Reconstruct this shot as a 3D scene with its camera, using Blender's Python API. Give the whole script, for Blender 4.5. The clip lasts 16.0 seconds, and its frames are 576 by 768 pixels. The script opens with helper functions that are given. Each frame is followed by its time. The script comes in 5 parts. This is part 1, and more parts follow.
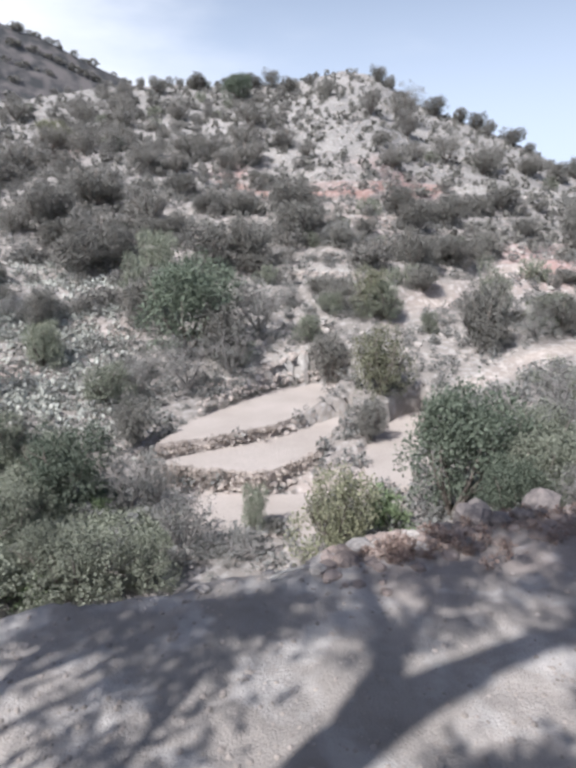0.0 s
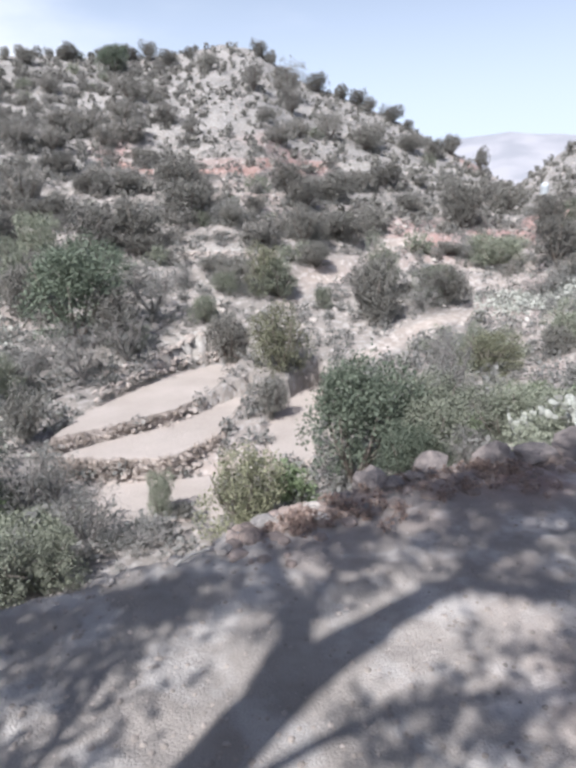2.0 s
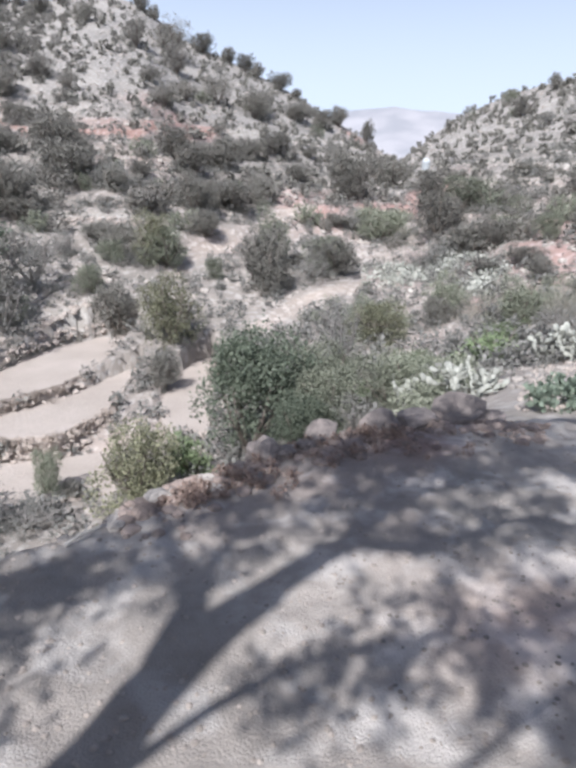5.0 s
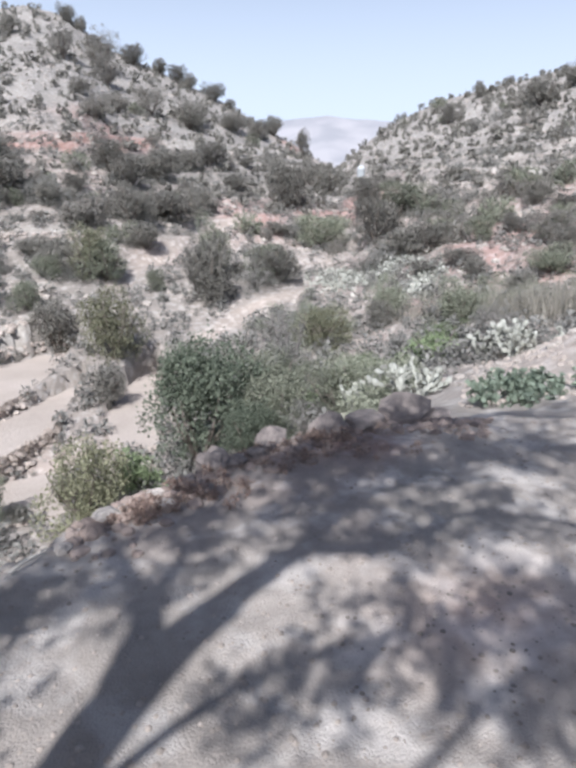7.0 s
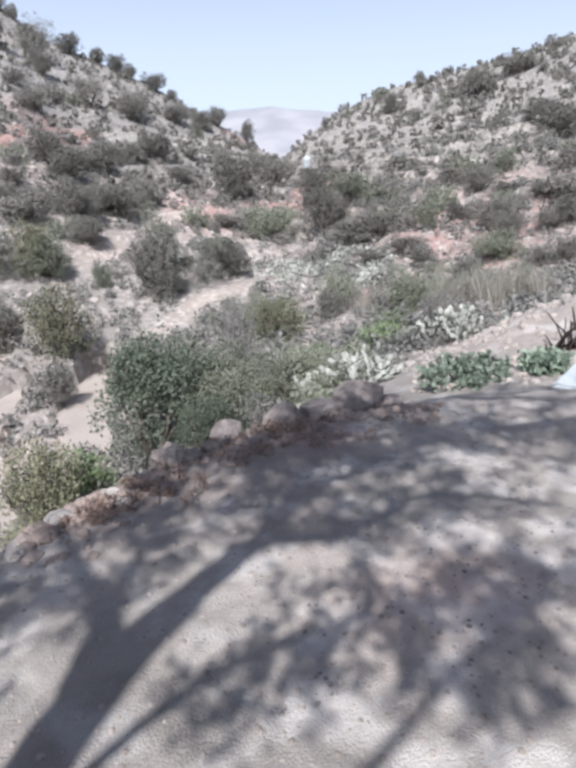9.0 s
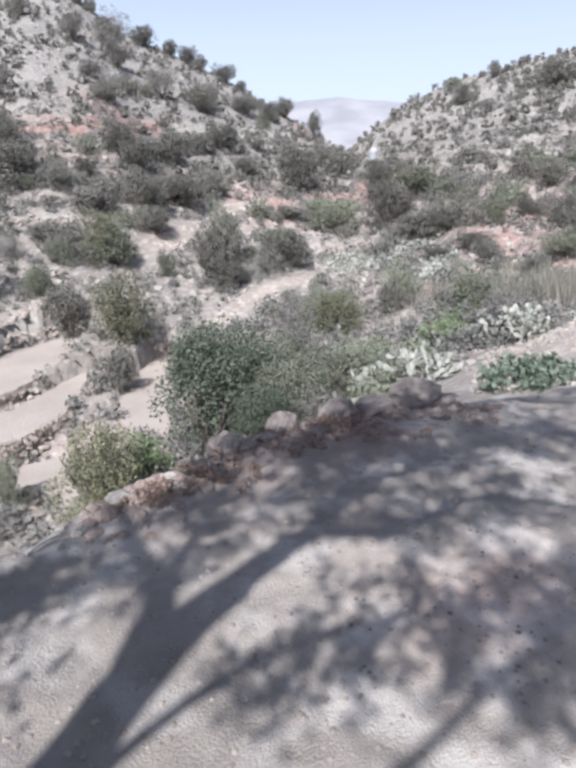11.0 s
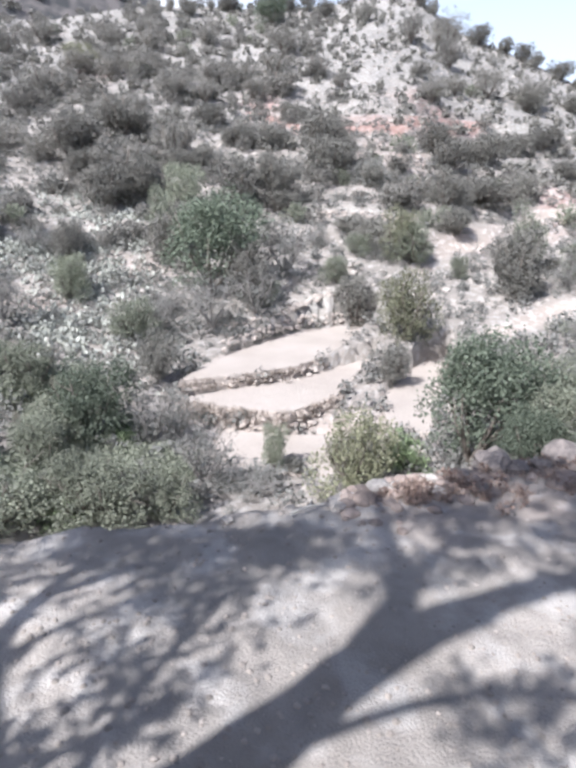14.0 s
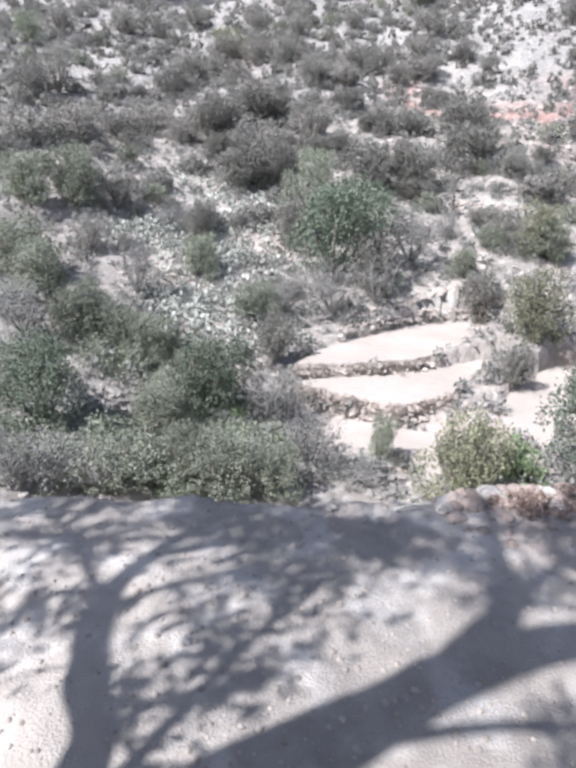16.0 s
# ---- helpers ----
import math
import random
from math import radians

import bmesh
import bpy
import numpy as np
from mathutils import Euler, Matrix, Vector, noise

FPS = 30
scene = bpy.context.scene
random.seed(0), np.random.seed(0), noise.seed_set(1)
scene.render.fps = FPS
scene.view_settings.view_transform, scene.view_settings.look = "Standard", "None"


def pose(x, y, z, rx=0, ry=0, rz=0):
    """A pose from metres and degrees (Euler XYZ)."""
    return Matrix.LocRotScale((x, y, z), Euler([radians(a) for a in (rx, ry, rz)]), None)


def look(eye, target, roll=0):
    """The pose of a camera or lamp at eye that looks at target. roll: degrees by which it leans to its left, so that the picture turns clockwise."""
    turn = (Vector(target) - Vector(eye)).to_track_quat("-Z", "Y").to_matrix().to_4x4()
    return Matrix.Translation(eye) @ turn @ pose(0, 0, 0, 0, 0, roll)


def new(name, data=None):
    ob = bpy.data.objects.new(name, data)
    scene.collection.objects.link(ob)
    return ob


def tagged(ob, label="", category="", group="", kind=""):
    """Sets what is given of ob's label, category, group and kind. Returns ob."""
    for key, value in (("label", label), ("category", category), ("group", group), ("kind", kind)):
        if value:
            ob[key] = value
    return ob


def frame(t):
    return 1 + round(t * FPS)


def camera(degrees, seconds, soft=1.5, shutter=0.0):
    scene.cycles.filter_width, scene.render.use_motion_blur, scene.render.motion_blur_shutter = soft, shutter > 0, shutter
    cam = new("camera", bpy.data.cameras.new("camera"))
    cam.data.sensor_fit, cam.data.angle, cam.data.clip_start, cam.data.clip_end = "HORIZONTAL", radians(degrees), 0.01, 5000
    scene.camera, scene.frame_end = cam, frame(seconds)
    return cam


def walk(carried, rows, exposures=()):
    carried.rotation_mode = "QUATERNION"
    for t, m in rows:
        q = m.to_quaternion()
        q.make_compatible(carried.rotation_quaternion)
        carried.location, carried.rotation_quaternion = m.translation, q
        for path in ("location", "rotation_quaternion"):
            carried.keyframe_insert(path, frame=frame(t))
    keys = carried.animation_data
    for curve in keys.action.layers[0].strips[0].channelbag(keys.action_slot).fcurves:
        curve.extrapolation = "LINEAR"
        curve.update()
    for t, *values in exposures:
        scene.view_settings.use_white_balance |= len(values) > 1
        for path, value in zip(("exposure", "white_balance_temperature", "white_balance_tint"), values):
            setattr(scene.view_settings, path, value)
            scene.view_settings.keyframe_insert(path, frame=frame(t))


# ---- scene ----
cam = camera(51.2, 16.0, soft=4.2)
# seconds; place in metres; turn in degrees
ROWS = [
    (0.0, 0.0, 0.0, 2.6, 75.99, 0.0, 0.0),
    (0.5, 0.002, -0.015, 2.612, 74.12, -0.02, -2.54),
    (1.0, 0.024, -0.011, 2.6, 72.84, 0.72, -6.2),
    (1.5, 0.036, -0.019, 2.614, 72.91, 0.98, -7.58),
    (2.0, 0.055, -0.027, 2.616, 73.94, 1.11, -10.04),
    (2.5, 0.066, -0.012, 2.6, 73.44, 1.06, -13.15),
    (3.0, 0.062, -0.015, 2.608, 72.1, 0.48, -15.68),
    (5.5, 0.074, -0.055, 2.629, 71.18, -0.74, -21.57),
    (6.0, 0.092, -0.043, 2.614, 71.58, -0.34, -23.43),
    (6.5, 0.096, -0.039, 2.608, 71.86, 0.07, -24.02),
    (7.0, 0.09, -0.043, 2.612, 71.97, 0.46, -25.61),
    (7.5, 0.091, -0.052, 2.618, 71.74, 0.22, -26.57),
    (8.0, 0.089, -0.055, 2.616, 71.28, 0.4, -27.96),
    (8.5, 0.104, -0.042, 2.601, 71.17, 1.24, -30.49),
    (11.0, 0.08, -0.087, 2.635, 70.53, 0.74, -24.59),
    (11.5, 0.055, -0.097, 2.652, 71.09, 0.71, -17.53),
    (12.0, 0.044, -0.112, 2.668, 71.35, 0.15, -15.11),
    (12.5, 0.002, -0.086, 2.649, 71.02, -0.38, -10.0),
    (13.0, -0.011, -0.068, 2.631, 70.15, -0.62, -5.75),
    (13.5, -0.023, -0.067, 2.628, 71.1, -0.87, -1.06),
    (14.0, -0.035, -0.069, 2.624, 70.37, -1.47, 2.67),
    (14.5, -0.042, -0.05, 2.611, 69.53, -2.26, 5.75),
    (15.0, -0.05, -0.054, 2.609, 69.15, -3.33, 7.91),
    (15.5, -0.059, -0.036, 2.592, 68.52, -3.47, 11.59),
    (16.0, -0.061, -0.06, 2.627, 68.74, -2.82, 14.57),
]
EXPOSURES = [(0.0, 0.34, 6150, 11), (1.5, 0.42, 6150, 11), (3.0, 0.38, 6150, 11), (7.0, 0.33, 6150, 11), (11.0, 0.34, 6150, 11), (13.0, 0.54, 6120, 11), (14.5, 0.83, 6050, 11), (16.0, 0.87, 6050, 11)]
walk(cam, [(t, pose(x, y, z, rx, ry, rz)) for t, x, y, z, rx, ry, rz in ROWS], EXPOSURES)

# ---- world and sun ----
SUN_AZ, SUN_EL = 220.0, 48.0
world = bpy.data.worlds.new("sky")
scene.world = world
world.use_nodes = True
wn, wl = world.node_tree.nodes, world.node_tree.links
wn.clear()
sky = wn.new("ShaderNodeTexSky")
sky.sky_type, sky.sun_disc = "NISHITA", False
sky.sun_elevation, sky.sun_rotation = radians(SUN_EL), radians(SUN_AZ)
sky.air_density, sky.dust_density, sky.ozone_density = 0.8, 1.5, 1.0
coord = wn.new("ShaderNodeTexCoord")
stretch = wn.new("ShaderNodeMapping")
stretch.inputs["Scale"].default_value = (1.6, 1.6, 5.0)
stretch.inputs["Location"].default_value = (0.35, 0.2, 0.0)
cloud = wn.new("ShaderNodeTexNoise")
cloud.inputs["Scale"].default_value, cloud.inputs["Detail"].default_value = 1.7, 5.0
split = wn.new("ShaderNodeSeparateXYZ")
bank = wn.new("ShaderNodeMath")
bank.operation = "MULTIPLY_ADD"
bank.inputs[1].default_value = -0.9
ramp = wn.new("ShaderNodeMapRange")
ramp.interpolation_type = "SMOOTHSTEP"
ramp.inputs["From Min"].default_value, ramp.inputs["From Max"].default_value = 0.35, 0.95
ahead = wn.new("ShaderNodeMapRange")
ahead.inputs["From Min"].default_value, ahead.inputs["From Max"].default_value = 0.6, 0.9
thin = wn.new("ShaderNodeMath")
thin.operation = "MULTIPLY"
low = wn.new("ShaderNodeMapRange")
low.interpolation_type = "SMOOTHSTEP"
low.inputs["From Min"].default_value, low.inputs["From Max"].default_value = 0.6, 0.0
hazy = wn.new("ShaderNodeMix")
hazy.data_type = "RGBA"
hazy.inputs["B"].default_value = (8.0, 9.0, 10.7, 1)
mixw = wn.new("ShaderNodeMix")
mixw.data_type = "RGBA"
mixw.inputs["B"].default_value = (10.2, 10.4, 10.9, 1)
bg = wn.new("ShaderNodeBackground")
bg.inputs["Strength"].default_value = 0.085
out = wn.new("ShaderNodeOutputWorld")
wl.new(coord.outputs["Generated"], stretch.inputs["Vector"])
wl.new(stretch.outputs["Vector"], cloud.inputs["Vector"])
wl.new(coord.outputs["Generated"], split.inputs["Vector"])
wl.new(split.outputs["X"], bank.inputs[0])
wl.new(cloud.outputs["Fac"], bank.inputs[2])
wl.new(bank.outputs["Value"], ramp.inputs["Value"])
wl.new(split.outputs["Y"], ahead.inputs["Value"])
wl.new(ramp.outputs["Result"], thin.inputs[0])
wl.new(ahead.outputs["Result"], thin.inputs[1])
wl.new(thin.outputs["Value"], mixw.inputs["Factor"])
wl.new(split.outputs["Z"], low.inputs["Value"])
wl.new(low.outputs["Result"], hazy.inputs["Factor"])
wl.new(sky.outputs["Color"], hazy.inputs["A"])
wl.new(hazy.outputs["Result"], mixw.inputs["A"])
wl.new(mixw.outputs["Result"], bg.inputs["Color"])
wl.new(bg.outputs["Background"], out.inputs["Surface"])

sun_data = bpy.data.lights.new("sun", "SUN")
sun_data.energy, sun_data.angle, sun_data.color = 5.0, radians(0.62), (1.0, 0.975, 0.945)
sun = new("sun", sun_data)
to_sun = Vector((math.sin(radians(SUN_AZ)) * math.cos(radians(SUN_EL)), math.cos(radians(SUN_AZ)) * math.cos(radians(SUN_EL)), math.sin(radians(SUN_EL))))
sun.matrix_world = look(to_sun * 60, (0, 0, 0))

# ---- materials ----


def rgb(c):
    return (c[0], c[1], c[2], 1.0)


def node_material(name):
    m = bpy.data.materials.new(name)
    m.use_nodes = True
    return m, m.node_tree.nodes, m.node_tree.links, m.node_tree.nodes["Principled BSDF"]


def tint(nodes, links, fac, a, b):
    """A node that mixes two colours, each a triple or a socket."""
    mix = nodes.new("ShaderNodeMix")
    mix.data_type = "RGBA"
    for key, c in (("A", a), ("B", b)):
        if isinstance(c, tuple):
            mix.inputs[key].default_value = rgb(c)
        else:
            links.new(c, mix.inputs[key])
    links.new(fac, mix.inputs["Factor"])
    return mix.outputs["Result"]


def noise_fac(nodes, links, scale, low, high, detail=4.0, vector=None):
    tex = nodes.new("ShaderNodeTexNoise")
    tex.inputs["Scale"].default_value, tex.inputs["Detail"].default_value = scale, detail
    if vector is not None:
        links.new(vector, tex.inputs["Vector"])
    r = nodes.new("ShaderNodeMapRange")
    r.inputs["From Min"].default_value, r.inputs["From Max"].default_value = low, high
    links.new(tex.outputs["Fac"], r.inputs["Value"])
    return r.outputs["Result"]


def leaf_material(name, dark, light, rough=0.75, through_light=0.25):
    m, n, l, b = node_material(name)
    geo, info = n.new("ShaderNodeNewGeometry"), n.new("ShaderNodeObjectInfo")
    base = tint(n, l, geo.outputs["Random Per Island"], dark, light)
    shift = n.new("ShaderNodeHueSaturation")
    span = n.new("ShaderNodeMapRange")
    span.inputs["To Min"].default_value, span.inputs["To Max"].default_value = 0.75, 1.25
    l.new(info.outputs["Random"], span.inputs["Value"])
    l.new(span.outputs["Result"], shift.inputs["Value"])
    l.new(base, shift.inputs["Color"])
    l.new(shift.outputs["Color"], b.inputs["Base Color"])
    b.inputs["Roughness"].default_value = rough
    thin, both = n.new("ShaderNodeBsdfTranslucent"), n.new("ShaderNodeMixShader")
    l.new(shift.outputs["Color"], thin.inputs["Color"])
    both.inputs["Fac"].default_value = through_light
    l.new(b.outputs["BSDF"], both.inputs[1])
    l.new(thin.outputs["BSDF"], both.inputs[2])
    l.new(both.outputs["Shader"], n["Material Output"].inputs["Surface"])
    return m


def bark_material(name, a, c):
    m, n, l, b = node_material(name)
    tc = n.new("ShaderNodeTexCoord")
    f = noise_fac(n, l, 18, 0.3, 0.7, vector=tc.outputs["Object"])
    l.new(tint(n, l, f, a, c), b.inputs["Base Color"])
    b.inputs["Roughness"].default_value = 0.9
    return m


def earth_material(name):
    m, n, l, b = node_material(name)
    tc = n.new("ShaderNodeTexCoord")
    v = tc.outputs["Object"]
    soil = n.new("ShaderNodeVertexColor")
    soil.layer_name = "soil"
    patchy = noise_fac(n, l, 0.35, 0.35, 0.7, 6, v)
    stones = noise_fac(n, l, 2.2, 0.5, 0.62, 5, v)
    fine = noise_fac(n, l, 7.0, 0.3, 0.7, 8, v)
    grit = noise_fac(n, l, 60.0, 0.35, 0.65, 3, v)
    dull = n.new("ShaderNodeHueSaturation")
    dull.inputs["Value"].default_value, dull.inputs["Saturation"].default_value = 0.72, 0.85
    l.new(soil.outputs["Color"], dull.inputs["Color"])
    pale = n.new("ShaderNodeHueSaturation")
    pale.inputs["Value"].default_value, pale.inputs["Saturation"].default_value = 1.3, 0.6
    l.new(soil.outputs["Color"], pale.inputs["Color"])
    c = tint(n, l, patchy, dull.outputs["Color"], soil.outputs["Color"])
    half = n.new("ShaderNodeMath")
    half.operation = "MULTIPLY"
    half.inputs[1].default_value = 0.7
    l.new(stones, half.inputs[0])
    c = tint(n, l, half.outputs[0], c, pale.outputs["Color"])
    speck = n.new("ShaderNodeMix")
    speck.data_type, speck.blend_type = "RGBA", "MULTIPLY"
    speck.inputs["Factor"].default_value = 0.35
    l.new(c, speck.inputs["A"])
    tone = tint(n, l, fine, (0.45, 0.44, 0.43), (1.0, 1.0, 1.0))
    l.new(tone, speck.inputs["B"])
    l.new(speck.outputs["Result"], b.inputs["Base Color"])
    b.inputs["Roughness"].default_value = 0.95
    total = n.new("ShaderNodeMath")
    total.operation = "ADD"
    l.new(fine, total.inputs[0])
    l.new(grit, total.inputs[1])
    bump = n.new("ShaderNodeBump")
    bump.inputs["Strength"].default_value, bump.inputs["Distance"].default_value = 0.35, 0.05
    l.new(total.outputs[0], bump.inputs["Height"])
    l.new(bump.outputs["Normal"], b.inputs["Normal"])
    return m


def stone_material(name, a, c):
    m, n, l, b = node_material(name)
    tc, info, geo = n.new("ShaderNodeTexCoord"), n.new("ShaderNodeObjectInfo"), n.new("ShaderNodeNewGeometry")
    f = noise_fac(n, l, 6, 0.3, 0.7, 6, tc.outputs["Object"])
    base = tint(n, l, f, a, c)
    both = n.new("ShaderNodeMath")
    both.operation = "ADD"
    l.new(info.outputs["Random"], both.inputs[0])
    l.new(geo.outputs["Random Per Island"], both.inputs[1])
    span = n.new("ShaderNodeMapRange")
    span.inputs["From Max"].default_value = 2.0
    span.inputs["To Min"].default_value, span.inputs["To Max"].default_value = 0.65, 1.35
    l.new(both.outputs[0], span.inputs["Value"])
    shift = n.new("ShaderNodeHueSaturation")
    l.new(span.outputs["Result"], shift.inputs["Value"])
    l.new(base, shift.inputs["Color"])
    l.new(shift.outputs["Color"], b.inputs["Base Color"])
    b.inputs["Roughness"].default_value = 0.9
    bump = n.new("ShaderNodeBump")
    bump.inputs["Strength"].default_value, bump.inputs["Distance"].default_value = 0.5, 0.03
    l.new(f, bump.inputs["Height"])
    l.new(bump.outputs["Normal"], b.inputs["Normal"])
    return m


def haze_glow_material(name, near, far, scale, glow):
    """A distant matt slope; a faint bluish emission on it stands in for haze."""
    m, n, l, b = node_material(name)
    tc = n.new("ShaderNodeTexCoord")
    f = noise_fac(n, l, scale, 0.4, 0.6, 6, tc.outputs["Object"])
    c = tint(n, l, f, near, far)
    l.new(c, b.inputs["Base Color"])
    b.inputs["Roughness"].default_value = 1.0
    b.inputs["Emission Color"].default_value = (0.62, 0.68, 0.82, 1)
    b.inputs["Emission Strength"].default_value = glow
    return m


EARTH = earth_material("dry_earth")
STONE = stone_material("limestone", (0.30, 0.27, 0.245), (0.46, 0.42, 0.385))
DARK_STONE = stone_material("weathered_stone", (0.13, 0.112, 0.104), (0.24, 0.205, 0.19))
RUST_STONE = stone_material("rusty_stone", (0.24, 0.185, 0.16), (0.38, 0.31, 0.275))
GRAVEL_STONE = stone_material("gravel_stone", (0.29, 0.25, 0.225), (0.40, 0.35, 0.31))
RUSTY = leaf_material("rusty_grass", (0.24, 0.165, 0.135), (0.42, 0.32, 0.27))
WALL_STONE = stone_material("earthy_stone", (0.37, 0.32, 0.285), (0.47, 0.41, 0.37))
BARK = bark_material("bark", (0.10, 0.085, 0.07), (0.22, 0.19, 0.165))
TWIG = bark_material("bare_twig", (0.17, 0.155, 0.145), (0.30, 0.28, 0.265))
LEAF = {
    "olive": leaf_material("olive_leaf", (0.148, 0.16, 0.118), (0.345, 0.362, 0.282)),
    "dark": leaf_material("dusty_leaf", (0.176, 0.166, 0.151), (0.351, 0.335, 0.305)),
    "broad": leaf_material("broad_leaf", (0.15, 0.19, 0.14), (0.34, 0.41, 0.32)),
    "thorn": leaf_material("thorn_leaf", (0.128, 0.123, 0.108), (0.29, 0.278, 0.25)),
    "green": leaf_material("green_leaf", (0.082, 0.104, 0.074), (0.21, 0.245, 0.182)),
    "yellow": leaf_material("yellowish_leaf", (0.135, 0.14, 0.088), (0.315, 0.315, 0.21)),
    "lime": leaf_material("fresh_leaf", (0.123, 0.161, 0.087), (0.266, 0.329, 0.189)),
    "grey": leaf_material("grey_leaf", (0.168, 0.166, 0.154), (0.36, 0.354, 0.33)),
    "brown": leaf_material("dry_grass", (0.32, 0.27, 0.235), (0.54, 0.47, 0.415)),
}
STRAW = leaf_material("straw", (0.30, 0.28, 0.24), (0.52, 0.49, 0.42))
PAD = leaf_material("cactus_pad_skin", (0.29, 0.30, 0.265), (0.50, 0.50, 0.45), 0.6, 0.0)
LIMEWASH = stone_material("limewash", (0.40, 0.43, 0.45), (0.50, 0.53, 0.55))
# Both backdrop slopes glow faintly in place of haze in the air.
FAR_SLOPE = haze_glow_material("far_slope", (0.13, 0.12, 0.12), (0.22, 0.20, 0.195), 0.006, 0.42)
NEXT_SLOPE = haze_glow_material("next_slope", (0.03, 0.03, 0.03), (0.12, 0.105, 0.10), 0.16, 0.03)

# ---- the land ----
EYE = 2.6


def cells(ix, iy):
    """Repeatable random numbers from 0 to 1 for whole-numbered cells."""
    n = (ix.astype(np.int64) * 374761393 + iy.astype(np.int64) * 668265263) & 0x7FFFFFFF
    n = ((n ^ (n >> 13)) * 1274126177) & 0x7FFFFFFF
    return ((n ^ (n >> 16)) & 0xFFFF) / 65535.0


def value_noise(x, y):
    ix, iy = np.floor(x), np.floor(y)
    fx, fy = x - ix, y - iy
    fx, fy = fx * fx * (3 - 2 * fx), fy * fy * (3 - 2 * fy)
    a, b = cells(ix, iy), cells(ix + 1, iy)
    c, d = cells(ix, iy + 1), cells(ix + 1, iy + 1)
    return (a * (1 - fx) + b * fx) * (1 - fy) + (c * (1 - fx) + d * fx) * fy - 0.5


def fbm(x, y, octaves=4):
    total, gain = 0, 1.0
    for k in range(octaves):
        total = total + gain * value_noise(x * 2**k + 17.3 * k, y * 2**k - 9.1 * k)
        gain *= 0.5
    return total


def blend(a, b, x):
    u = np.clip((x - a) / (b - a), 0, 1)
    return u * u * (3 - 2 * u)


# Skyline of the two hills: bearing in degrees to the right of +y, and its elevation.
CREST_AZ = [-180, -90, -50, -23, -15, -10, -4, 0.5, 4.8, 8, 11, 15.7, 20, 22.6, 26, 28.8, 30, 31.5, 34.7, 38.7, 42, 46, 50, 54, 70, 90, 180]
CREST_EL = [4, 9, 10, 10.2, 11.9, 12.2, 12.3, 12.6, 13.5, 12.9, 10.8, 9.0, 7.0, 5.5, 3.8, 2.2, 1.8, 3.0, 5.2, 7.0, 7.7, 8.4, 9.2, 10.2, 11, 9, 4]
CREST_R = 130.0
# Edge of the near bank, and the bed of the valley at fixed distances, by bearing.
SIDE_AZ = [-180, -70, -42, -28, -12, 0, 8, 15, 27, 31, 38, 44, 53, 75, 180]
RIM_R = [6.0, 5.0, 4.6, 4.4, 4.3, 4.6, 5.15, 5.65, 6.3, 6.9, 7.8, 7.6, 8.2, 8.5, 6.0]
BED_14 = [-3, -5, -7, -7.8, -8, -8, -8, -7.4, -5.0, -3.8, -2.4, -1.7, -0.9, -0.6, -3]
BED_24 = [-3, -5, -7, -8.2, -8.7, -8.7, -8.5, -8, -6.3, -5.6, -4.2, -3.4, -2.6, -2, -3]
BED_36 = [-2, -3, -4.5, -5.6, -6.0, -6.0, -6.0, -6.0, -5.8, -5.5, -4.6, -3.6, -2.6, -2, -2]


